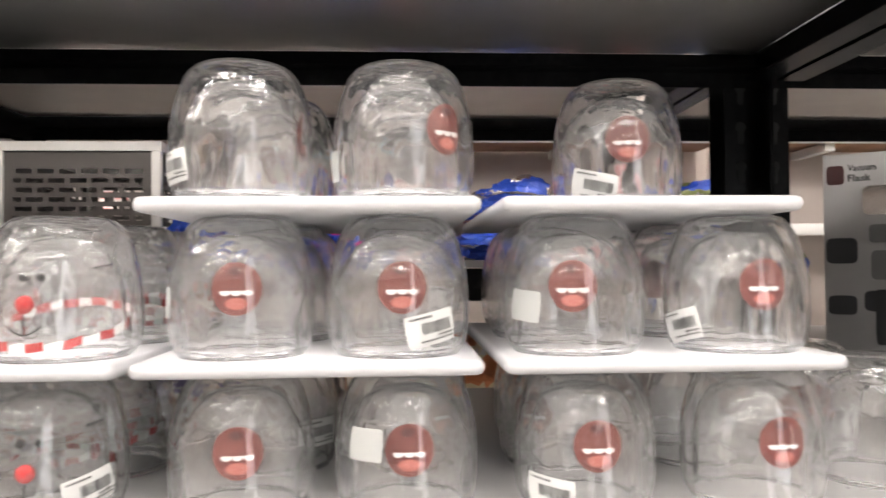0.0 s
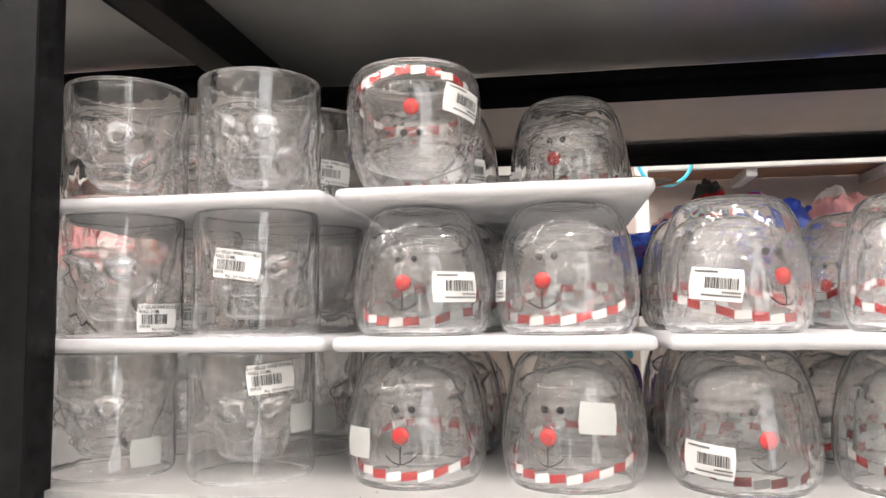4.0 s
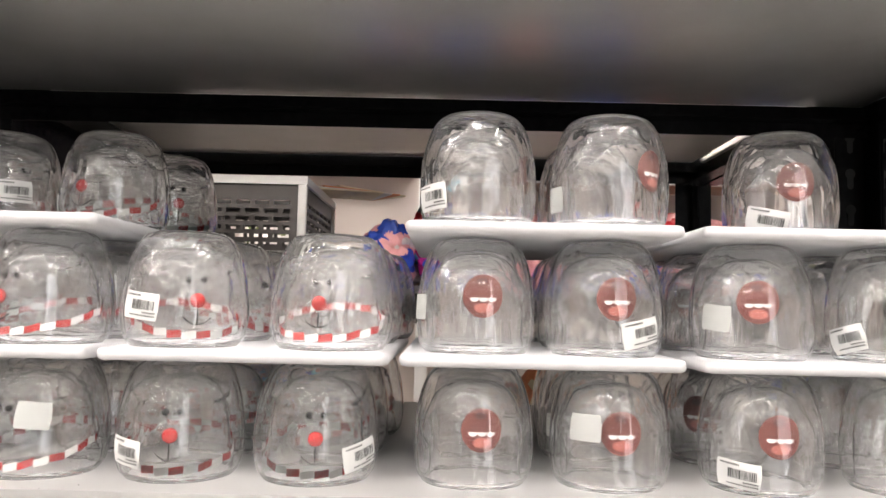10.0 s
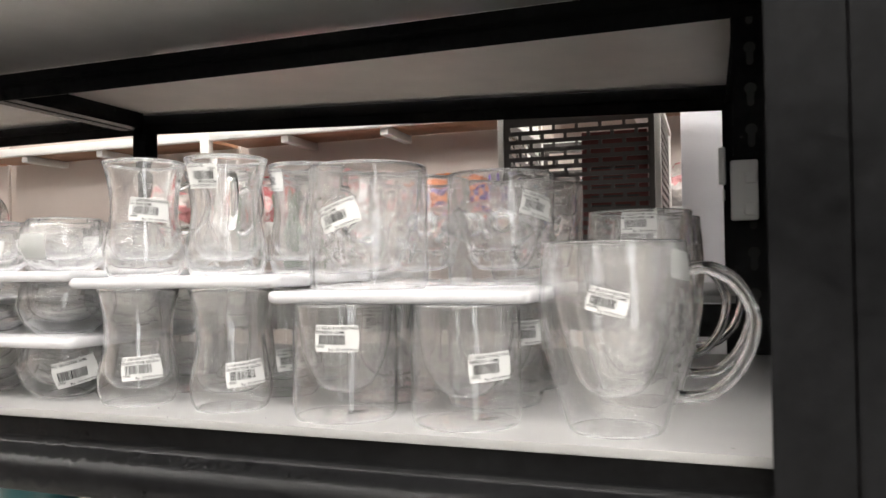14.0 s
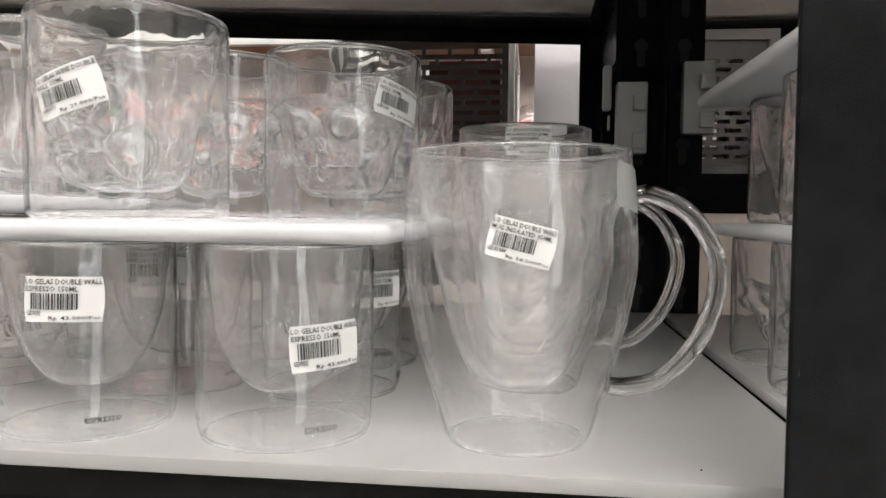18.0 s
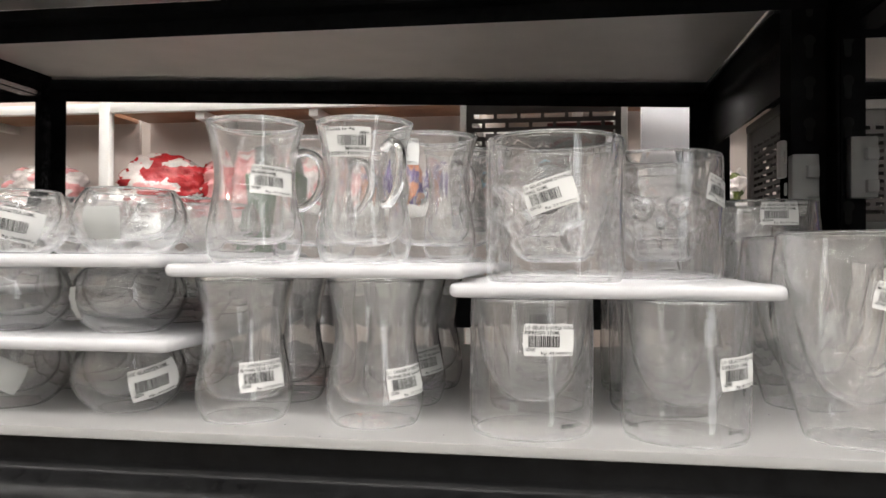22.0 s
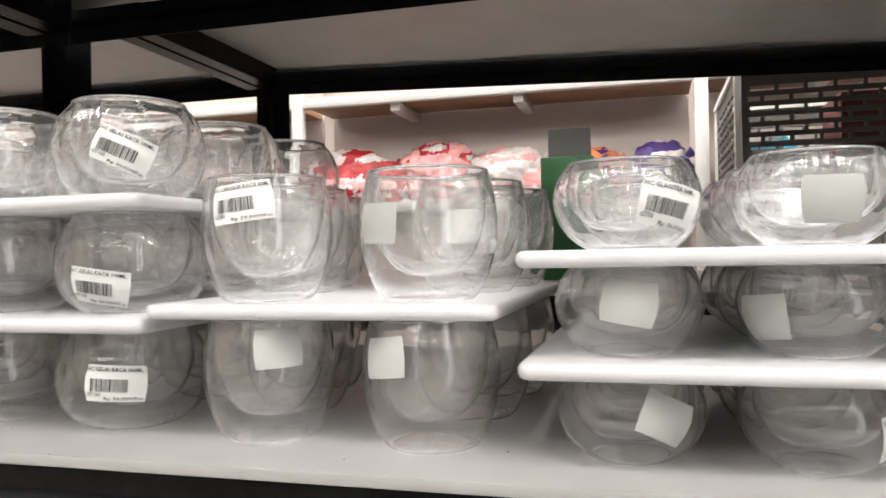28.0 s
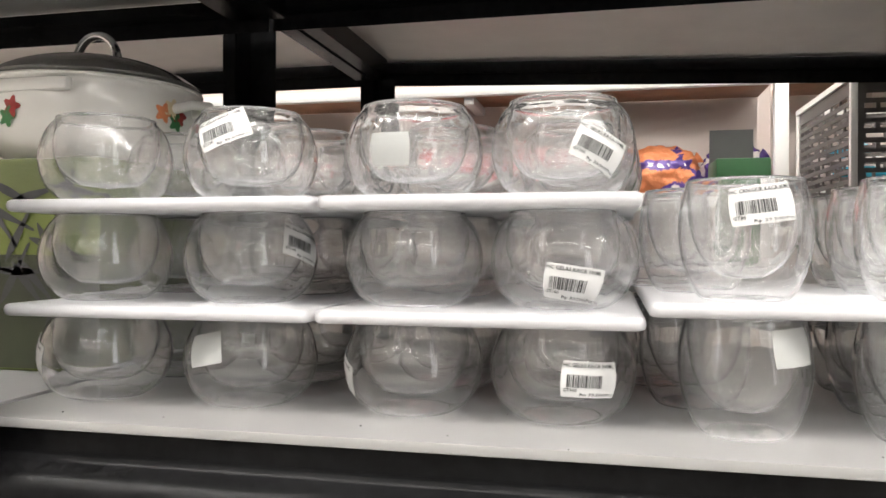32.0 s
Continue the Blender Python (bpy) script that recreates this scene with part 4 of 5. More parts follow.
stand("gw", -0.913, 0.616, ZG, -8, "gw2")
stand("gw", -0.992, 0.626, ZG, 60, "gw1r")
stand("gw", -0.905, 0.722, ZG, 20, "gw2r")
stand("we", -1.205, 0.512, ZC, 42, "we1")
stand("we", -1.128, 0.522, ZC, -48, "we2")
stand("we", -1.190, 0.600, ZC, -10, "we1r")
stand("we", -1.090, 0.590, ZC, 60, "we2r")
stand("we", -1.080, 0.675, ZC, 35)
stand("we", -1.175, 0.685, ZC, 70)
stand("mug", -0.805, 0.514, S1, 8, "mug")
stand("mug", -0.800, 0.628, S1, 12)
stand("tall", -0.806, 0.745, S1, 30, "mugr")
stand("tall", -0.800, 0.860, S1, 8)
for tier in range(3):
    z = S1 + tier * (GT + BT)
    for i, x in enumerate((-1.405, -1.309)):
        for k in range(3):
            stand("gt", x + 0.004 * k * (1 if i == 0 else -1), 0.527 + 0.085 * k, z, 40 * k, ("gt" + "ABT"[tier] + "12"[i]) if not k else ("gt" + "ABT"[tier] + "12"[i] + "r" if k == 1 else ""))
for tier in range(2):
    z = S1 + tier * (0.0775 + BT)
    for i, x in enumerate((-1.628, -1.521)):
        for k in range(3):
            stand("ck", x + (0.006 if i else -0.022) * k, 0.530 + 0.088 * k, z, 40 * k, ("ck" + "AT"[tier] + "12"[i]) if not k else ("ck" + "AT"[tier] + "12"[i] + "r" if k == 1 else ""))
for tier in range(3):
    z = S1 + tier * (GK + BT)
    for i, x in enumerate((-2.114, -1.986, -1.855, -1.746)):
        for k in range(3):
            stand("gk", x + 0.006 * k, 0.552 + 0.107 * k, z, 40 * k, ("gk" + "ABT"[tier] + "1234"[i]) if not k else ("gk" + "ABT"[tier] + "1234"[i] + "r" if k == 1 else ""))

# price labels: glass, angle round it from its front, height, lean, print
LABELS = [
    ("skB2", 4, 0.0486, 8, "gw"), ("skB1", 66, 0.0140, 0, "gw"), ("skA2", 39, 0.0700, -5, "gw"), ("skA2", 72, 0.0420, 0, "blank"), ("skA1", 62, 0.0180, 0, "blank"), ("skT2r", 40, 0.0335, 4, "gw"),
    ("skB1r", 30, 0.0160, 0, "gw"), ("skA2r", 30, 0.030, 0, "blank"),
    ("snB1", 37, 0.0316, 0, "flip"), ("snT1", 54, 0.0580, 10, "flip"), ("snB3", -24, 0.0302, 6, "flip"), ("snA3", -36, 0.0220, 5, "flip"),
    ("snA1", -42, 0.0295, 0, "blank"), ("snA2", 18, 0.0466, 5, "blank"), ("snA4", 52, 0.0216, -12, "flip"), ("snT1r", 35, 0.0300, 0, "flip"), ("snT2", -70, 0.020, 8, "flip"),
    ("snB2", -75, 0.032, 0, "flip"),
    ("moT1", -53, 0.0192, -4, "flip"), ("moT3", -36, 0.0110, 14, "flip"), ("moB2", 26, 0.0182, -12, "flip"), ("moB4", -70, 0.0163, -14, "flip"),
    ("moA3", -41, 0.0146, 5, "flip"), ("moB3", -53, 0.0306, 5, "blank"), ("moA2", -34, 0.0462, 0, "blank"), ("moT2", -75, 0.0211, 0, "blank"),
    ("moA1r", 50, 0.03, 0, "flip"), ("moA2r", -40, 0.03, 0, "flip"), ("moB1", -70, 0.034, 0, "blank"), ("moB2r", 45, 0.03, 0, "flip"),
    ("gd1", 18, 0.0630, 1, "gd"), ("gd2", 43, 0.0450, -3, "gd"), ("gd1r", 10, 0.070, 0, "gd"), ("gd2r", 60, 0.0600, 0, "gd"),
    ("mug", 2, 0.0905, 14, "mug"), ("mug", 64, 0.1130, 8, "blank"), ("mugr", 4, 0.1520, 0, "mug"), ("gw1", -3, 0.0560, -18, "gw"), ("gw2", 56, 0.0660, 13, "gw"),
    ("cd1", 46, 0.0332, -3, "cd"), ("cd2", 56, 0.0315, -4, "cd"), ("cd2r", 50, 0.035, -6, "cd"), ("we1", 49, 0.0563, 4, "we"), ("we2", -8, 0.0819, 2, "weflip"),
    ("we2r", -40, 0.085, 5, "we"),
    ("gtT1", 38, 0.0211, 12, "gt"), ("gtT2", 1, 0.0221, 0, "blank"), ("gtB1", 2, 0.0300, 10, "blank"), ("gtB2", -50, 0.0216, -5, "blank"), ("gtA1", 28, 0.0280, 25, "blank"),
    ("gtA2", 58, 0.0247, -12, "gt"), ("gtT2r", -20, 0.022, 0, "gt"), ("gtB2r", -10, 0.030, 8, "gt"),
    ("ckT1", 6, 0.0600, -7, "ck"), ("ckA1", 35, 0.0600, -3, "blank"), ("ckA2", -25, 0.0561, -6, "blank"), ("ckT2", -29, 0.0453, 2, "blank"), ("ckT2r", 10, 0.045, 0, "blank"),
    ("gkT4", 32, 0.0293, 24, "gk"), ("gkB4", 12, 0.0190, 9, "gk"), ("gkA4", 24, 0.0344, 4, "gk"), ("gkT2", 2, 0.0500, -22, "gk"),
    ("gkB2", 76, 0.0440, 18, "gk"), ("gkA3", -66, 0.0301, 18, "gk"), ("gkA1", -48, 0.0369, 16, "gk"), ("gkT3", -5, 0.0318, 0, "blank"), ("gkA2", -15, 0.0458, -12, "blank"),
]
for key, ang, z, tilt, kind in LABELS:
    ob, base, R = PLACED[key]
    price_label(ob, base, R, ang, z, tilt, kind, 1.2 if key[:2] in ("gt", "ck", "gk") else 0.82 if key == "mug" and kind == "mug" else 1.0)


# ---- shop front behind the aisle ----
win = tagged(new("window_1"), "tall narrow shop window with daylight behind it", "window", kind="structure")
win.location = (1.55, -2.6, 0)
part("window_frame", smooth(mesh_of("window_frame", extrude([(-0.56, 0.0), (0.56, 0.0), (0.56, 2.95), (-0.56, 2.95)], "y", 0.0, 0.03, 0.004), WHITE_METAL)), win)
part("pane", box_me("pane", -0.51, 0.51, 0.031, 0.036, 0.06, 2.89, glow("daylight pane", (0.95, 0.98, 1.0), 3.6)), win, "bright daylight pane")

# ---- clips on the rear uprights ----


def shelf_clip(x, z, h=0.073, w=0.031):
    ob = thing("shelf_clip", "small white plastic shelf clip hooked on the upright", "clip", "shelf clips", at=(x, YR - 0.052, z))
    part("plate", box_me("plate", -w / 2, w / 2, 0.030, 0.0475, -h, 0, CLIP_GREY, 0.002), ob)
    for zz in (-0.020, -0.058):
        part("boss", box_me("boss", 0.000, w / 2 - 0.002, 0.022, 0.0305, zz - 0.009, zz + 0.006, CLIP_GREY, 0.0015), ob)
    return ob


shelf_clip(-0.700, 1.528)
shelf_clip(-0.634, 1.548)
shelf_clip(-0.725, 1.545, 0.045, 0.008)

# ---- things on the second rack ----
S2, S2B = 1.450, 1.360


def crate(name, label, x0, x1, y0, y1, z0, z1, body, rows=9, cols=7, rim=CRATE_RIM):
    """A plastic crate with slotted walls: each wall is a lattice, open through its slots."""
    ob = thing(name, label, "crate", at=((x0 + x1) / 2, (y0 + y1) / 2, z0))
    w, d, h = (x1 - x0) / 2, (y1 - y0) / 2, z1 - z0

    def lattice(length, height):
        bm = bmesh.new()
        m = 0.022
        ph = (height - 2 * m) / rows
        box_bm(-length / 2, length / 2, -0.002, 0.002, 0, m, 0, bm)
        box_bm(-length / 2, length / 2, -0.002, 0.002, height - m, height, 0, bm)
        box_bm(-length / 2, -length / 2 + m, -0.002, 0.002, m, height - m, 0, bm)
        box_bm(length / 2 - m, length / 2, -0.002, 0.002, m, height - m, 0, bm)
        inner = length - 2 * m
        for r in range(rows):
            z = m + r * ph
            box_bm(-inner / 2, inner / 2, -0.0019, 0.0019, z + ph * 0.52, z + ph, 0, bm)
            shift = 0.5 * (r % 2)
            for c in range(cols + 1):
                u = -inner / 2 + (c + shift) * inner / cols
                if u < inner / 2:
                    box_bm(max(u - 0.004, -inner / 2), min(u + 0.004, inner / 2), -0.0018, 0.0018, z, z + ph * 0.52, 0, bm)
        return mesh_of("wall_panel", bm, body)

    fr, sd = lattice(2 * w, h - 0.012), lattice(2 * d - 0.009, h - 0.012)
    part("wall_panel", fr, ob, "", pose(0, -d, 0))
    part("wall_panel", fr, ob, "", pose(0, d, 0))
    part("wall_panel", sd, ob, "", pose(-w + 0.002, 0, 0, 0, 0, 90))
    part("wall_panel", sd, ob, "", pose(w - 0.002, 0, 0, 0, 0, 90))
    bm = bmesh.new()
    o, i = (w + 0.006, d + 0.006), (w - 0.006, d - 0.006)
    ro, ri = [], []
    for z in (h - 0.014, h):
        ro.append([bm.verts.new((sx * o[0], sy * o[1], z)) for sx, sy in ((-1, -1), (1, -1), (1, 1), (-1, 1))])
        ri.append([bm.verts.new((sx * i[0], sy * i[1], z)) for sx, sy in ((-1, -1), (1, -1), (1, 1), (-1, 1))])
    for k in range(4):
        j = (k + 1) % 4
        bm.faces.new((ro[0][k], ro[0][j], ro[1][j], ro[1][k]))
        bm.faces.new((ri[0][j], ri[0][k], ri[1][k], ri[1][j]))
        bm.faces.new((ro[1][k], ro[1][j], ri[1][j], ri[1][k]))
        bm.faces.new((ro[0][j], ro[0][k], ri[0][k], ri[0][j]))
    bmesh.ops.recalc_face_normals(bm, faces=bm.faces)
    part("rim", mesh_of("rim", bm, rim), ob, "off-white rolled rim")
    for sx in (-1, 1):
        for sy in (-1, 1):
            part("corner_post", box_me("corner_post", -0.007, 0.007, -0.007, 0.007, 0, h - 0.014, rim, 0.002), ob, "", pose(sx * (w - 0.002), sy * d, 0))
    part("bottom", box_me("bottom", -w + 0.005, w - 0.005, -d + 0.005, d - 0.005, 0.001, 0.006, body), ob)
    return ob


def bag(x, y, z, w, d, h, mats, seed, name="wrapped_bundle", label="crumpled plastic-wrapped bundle on the shelf", rz=0):
    """A soft crumpled bag, flat underneath, with folds and patches of colour."""
    r = random.Random(seed)
    ob = thing(name, label, "bundle", at=(x, y, z), rz=rz)
    off = Vector((r.uniform(0, 50), r.uniform(0, 50), r.uniform(0, 50)))
    bm = bmesh.new()
    bmesh.ops.create_icosphere(bm, subdivisions=5, radius=1.0)
    for v in bm.verts:
        c = v.co.copy()
        k = 1 + 0.20 * noise.noise(c * 1.7 + off) + 0.13 * noise.noise(c * 4.5 + off) + 0.07 * abs(noise.noise(c * 10 + off))
        v.co = Vector((c.x * k * w / 2, c.y * k * d / 2, max(c.z * k + 0.75, 0) * h / 1.85))
    for f in bm.faces:
        c = f.calc_center_median()
        q = 0.8 * noise.noise(Vector((c.x * 11, c.y * 11, c.z * 26)) + off) + 0.2 * noise.noise(c * 50 + off)
        f.material_index = 0 if q < 0.08 or len(mats) == 1 else (1 if q < 0.34 or len(mats) == 2 else 2)
    part("wrap", smooth(mesh_of("wrap", bm, *mats), 60), ob)
    bm = bmesh.new()
    n = 12
    ring = []
    for k, (zz, rr) in enumerate(((0.0, 0.35), (0.35, 0.25), (0.7, 0.5), (1.0, 0.75))):
        ring.append([bm.verts.new((rr * 0.028 * math.cos(2 * math.pi * i / n) * (1 + 0.35 * math.sin(5 * i)), rr * 0.012 * math.sin(2 * math.pi * i / n), zz * 0.035)) for i in range(n)])
    for a, b in zip(ring, ring[1:]):
        for i in range(n):
            bm.faces.new((a[i], a[(i + 1) % n], b[(i + 1) % n], b[i]))
    part("knot", smooth(mesh_of("knot", bm, mats[0]), 60), ob, "", pose(w * 0.36, 0, h * 0.62, 0, 55, 0))
    return ob


crate("storage_crate", "taupe plastic storage crate with slotted walls and pale rim", -0.458, -0.222, 1.20, 1.52, S2, 1.634, CRATE_DARK, 9, 6)
crate("storage_crate", "brown slotted plastic crate with an off-white rim", -1.215, -0.845, 1.75, 2.215, S2, 1.778, CRATE_DARK, 13, 6)
# dark red carton standing in the brown crate
cx = thing("carton", "dark red printed carton inside the brown crate", "carton", at=(-0.945, 1.84, S2 + 0.0065))
part("body", box_me("body", -0.075, 0.075, -0.085, 0.085, 0, 0.255, paint("maroon carton", (0.10, 0.018, 0.016), 0.5, 0, 20, 0.15), 0.002), cx)
for k in range(7):
    part("print_bar", box_me("print_bar", -0.055, 0.055 - 0.01 * (k % 3), -0.0858, -0.0850, 0.035 + 0.022 * k, 0.039 + 0.022 * k, DARK_PRINT), cx)
cx = thing("display_panel", "tall plain lavender-white board standing behind the rack", "panel", at=(-0.745, 1.85, 0.0))
part("board", box_me("board", -0.055, 0.055, -0.011, 0.011, 0.012, 1.785, paint("lavender white board", (0.80, 0.79, 0.83), 0.5, 0, 15, 0.04), 0.002), cx)
part("foot", box_me("foot", -0.060, 0.060, -0.07, 0.07, 0.0, 0.012, WHITE_METAL, 0.002), cx)
cx = thing("carton", "green box with a grey raised flap", "carton", at=(-1.512, 1.30, S2B))
part("body", box_me("body", -0.040, 0.040, -0.05, 0.05, 0, 0.188, GREEN_CARD, 0.002), cx, "green box")
part("flap", box_me("flap", -0.039, 0.030, 0.040, 0.0425, 0.1885, 0.245, GREY_CARD, 0.0006), cx, "grey raised flap")
bag(-0.10, 1.46, S2, 0.24, 0.22, 0.105, (BAG_WHITE, BAG_YELLOW, CYAN), 3, label="white and cream paper bundle on the shelf")
bag(-0.16, 1.24, S2, 0.12, 0.14, 0.08, (BAG_BLUE, BAG_PURPLE), 4, label="dark blue wrapped bundle on shelf")
bag(-0.085, 1.34, S2, 0.10, 0.14, 0.135, (BAG_BLUE, BAG_PINK, BAG_WHITE), 5, label="blue and pink wrapped bundle")
bag(0.05, 1.36, S2, 0.16, 0.16, 0.155, (BAG_BLUE, BAG_MAGENTA, CYAN), 51, label="glossy blue and magenta pouch on the shelf")
bag(-0.005, 1.50, S2, 0.09, 0.10, 0.205, (BAG_RED, DARK_PRINT), 52, label="red and black wrapped toy on the shelf")
bag(0.175, 1.36, S2, 0.11, 0.18, 0.160, (BAG_PINK, BAG_PINK, BAG_WHITE), 6, label="pink wrapped bundle beside a blue pouch")
bag(0.33, 1.34, S2, 0.20, 0.20, 0.065, (BAG_BLUE, FOIL, BAG_BLUE), 61, label="blue and silver foil pouch")
bag(0.335, 1.345, S2 + 0.060, 0.17, 0.17, 0.062, (FOIL, BAG_BLUE), 62, label="silver foil pouch lying on a blue one")
bag(0.24, 1.55, S2, 0.20, 0.20, 0.155, (BAG_PINK, BAG_WHITE), 7, label="pink wrapped bundle on shelf")
bag(0.46, 1.30, S2, 0.16, 0.18, 0.10, (BAG_WHITE, BAG_PINK), 8, label="white and pink wrapped bundle")
crate("storage_crate", "narrow taupe slotted crate with a pale rim", -0.640, -0.475, 1.26, 1.48, S2, 1.648, CRATE_DARK, 12, 4, CRATE_GREY)
bag(0.78, 1.46, 1.302, 0.26, 0.2, 0.27, (LIME, BAG_BLUE, FOIL), 10, label="green and blue foil pouch")
bag(0.27, 1.30, 1.04, 0.28, 0.3, 0.30, (BAG_ORANGE, BAG_YELLOW, BAG_WHITE), 11, label="orange and cream wrapped bundle")
bag(-0.23, 1.30, 1.04, 0.2, 0.3, 0.28, (BAG_PURPLE, BAG_WHITE, BAG_RED), 12, label="dark wrapped bundle on lower shelf")
for k, (x, m) in enumerate(((-0.255, BAG_BLUE), (-0.253, CYAN), (-0.256, BAG_PINK))):
    ob = thing("folded_cloth", "folded cloth in a stack on the lower shelf", "cloth", "folded cloths", at=(x, 1.16, 1.3205 + 0.014 * k))
    part("fold", box_me("fold", -0.06, 0.06, -0.06, 0.06, 0.0, 0.013, m, 0.005), ob)
# papers laid over the crate
for k in range(4):
    ob = thing("hang_card", "cream printed card lying across the crate rim", "card", "hang cards", at=(-0.20 + 0.012 * k, 1.40 + 0.02 * k, 1.6345 + 0.0032 * k), rz=18 + 9 * k)
    part("card", box_me("card", -0.085, 0.085, -0.055, 0.055, 0, 0.003, (BAG_YELLOW, CARTON, BAG_ORANGE, BAG_YELLOW)[k], 0.0008), ob)

# vacuum flask carton beyond the end upright
vf = thing("flask_carton", "white flask carton printed with dark product pictures", "carton", at=(0.908, 1.130, 1.3022), rz=-38)
part("body", box_me("body", -0.115, 0.115, 0, 0.18, 0, 0.312, paint("grey white carton", (0.36, 0.35, 0.34), 0.5, 0, 15, 0.08), 0.002), vf)
for (u0, u1, v0, v1, m) in ((-0.110, -0.070, 0.060, 0.090, DARK_PRINT), (-0.112, -0.068, 0.140, 0.180, DARK_PRINT), (-0.060, -0.015, 0.215, 0.26, CHROME), (-0.052, -0.022, 0.172, 0.200, GREY_CARD), (-0.050, -0.020, 0.115, 0.160, GREY_CARD), (-0.045, -0.028, 0.015, 0.100, DARK_PRINT), (-0.060, -0.005, 0.066, 0.098, DARK_PRINT), (-0.110, -0.085, 0.264, 0.294, MOUTH)):
    bm = patch(lambda a, w=(u1 - u0) / 2, h=(v1 - v0) / 2: (w * max(-1, min(1, 1.25 * math.cos(a))), h * max(-1, min(1, 1.25 * math.sin(a)))), 1, 24, lambda u, v, c=((u0 + u1) / 2, (v0 + v1) / 2): Vector((c[0] + u, -0.0008, c[1] + v)))
    part("picture", mesh_of("picture", bm, m), vf)
for text, v in (("Vacuum", 0.284), ("Flask", 0.268)):
    bm = bmesh.new()
    xy, faces = lettering(text, len(text) * 0.0065, 0.011)
    vs = [bm.verts.new((u - 0.080, -0.0010, v + w)) for u, w in xy]
    for f in faces:
        bm.faces.new([vs[i] for i in f])
    part("lettering", mesh_of("lettering", bm, INK), vf)

# ---- white wall shelving ----
ws = thing("wall_shelving", "white steel wall shelving with brown boards", "shelving", at=(0, 0, 0))
WY, WZ = 2.25, 1.865
for x in (-4.85, -3.65, -2.45, -1.25, -0.05, 1.15, 2.35):
    WZ = 1.812 if x > -0.1 else 1.865
    part("upright", box_me("upright", x - 0.018, x + 0.018, WY, WY + 0.03, 0, 2.4, WHITE_METAL, 0.002), ws)
    for bx in (0.30, 0.68):
        part("bracket", box_me("bracket", x + bx, x + bx + 0.03, WY + 0.03, 2.49, WZ - 0.022, WZ + 0.004, WHITE_METAL, 0.001), ws)
    part("shelf_board", box_me("shelf_board", x + 0.02, x + 1.18, WY + 0.03, 2.49, WZ + 0.006, WZ + 0.024, WOOD, 0.001), ws, "brown shelf board")
    part("shelf_board", box_me("shelf_board", x + 0.02, x + 1.18, WY + 0.03, 2.49, 1.54, 1.56, SHELF_WHITE, 0.001), ws, "white shelf board")
    part("front_rail", box_me("front_rail", x + 0.018, x + 1.182, WY + 0.002, WY + 0.028, WZ, WZ + 0.030, WHITE_METAL, 0.002), ws)
    part("front_rail", box_me("front_rail", x + 0.018, x + 1.182, WY + 0.002, WY + 0.028, 1.53, 1.565, WHITE_METAL, 0.002), ws)
    part("back_panel", box_me("back_panel", x + 0.02, x + 1.18, 2.496, 2.51, 0.3, 2.4, WALL_PAINT, 0.001), ws, "warm white back panel")
S3 = 1.566
bag(-2.30, 2.375, S3, 0.34, 0.17, 0.18, (BAG_RED, BAG_WHITE, BAG_PINK), 21, label="red and white wrapped plush bundle")
bag(-2.03, 2.375, S3, 0.28, 0.17, 0.185, (BAG_PINK, BAG_RED, BAG_WHITE), 22, label="pink wrapped plush bundle")
bag(-1.80, 2.375, S3, 0.26, 0.17, 0.17, (BAG_WHITE, BAG_PINK), 23, label="pale pink wrapped bundle")
bag(-1.56, 2.375, S3, 0.22, 0.17, 0.15, (BAG_ORANGE, BAG_PURPLE, BAG_WHITE), 24, label="orange and purple cloth bundle")
bag(-1.36, 2.375, S3, 0.18, 0.17, 0.16, (BAG_PURPLE, BAG_WHITE), 25, label="dark purple cloth bundle")
bag(-1.02, 2.375, S3, 0.26, 0.17, 0.15, (BAG_WHITE, CYAN), 26, label="white cloth bundle on shelf")
bag(-0.78, 2.375, S3, 0.2, 0.17, 0.14, (BAG_WHITE, BAG_PINK), 27, label="pale pink wrapped plush bundle")
bag(-0.55, 2.375, S3, 0.2, 0.17, 0.12, (BAG_WHITE, LIME), 28, label="white and green wrapped bundle")
bag(0.52, 2.375, S3, 0.30, 0.17, 0.16, (BAG_BLUE, FOIL, BAG_BLUE), 29, label="blue and silver foil pouch")
bag(0.80, 2.375, S3, 0.26, 0.17, 0.18, (BAG_PINK, BAG_RED), 30, label="pink wrapped bundle on shelf")
bag(0.22, 2.375, S3, 0.22, 0.17, 0.10, (BAG_PURPLE, BAG_BLUE), 31, label="dark blue wrapped bundle on shelf")
bag(1.10, 2.375, S3, 0.26, 0.17, 0.15, (BAG_BLUE, LIME, FOIL), 32, label="blue and green foil pouch")
bag(-2.75, 2.375, S3, 0.3, 0.17, 0.16, (BAG_WHITE, BAG_PINK), 33, label="white wrapped bundle on shelf")
# cyan hoop hanging from the rail
hp = thing("hanging_hoop", "thin cyan plastic hoop hanging from the white rail", "hoop", at=(0.018, WY - 0.006, 1.840))
bm = bmesh.new()
tube(bm, [(0.075 * math.cos(a), 0, 0.075 * math.sin(a)) for a in [math.pi * (1.02 + 0.96 * k / 24) for k in range(25)]] , 0.0055, 10)
part("loop", smooth(mesh_of("loop", bm, CYAN), 80), hp)
for sx in (-1, 1):
    part("arm", box_me("arm", -0.005, 0.005, -0.005, 0.005, -0.012, 0.048, CYAN, 0.002), hp, "", pose(sx * 0.075, 0, 0))

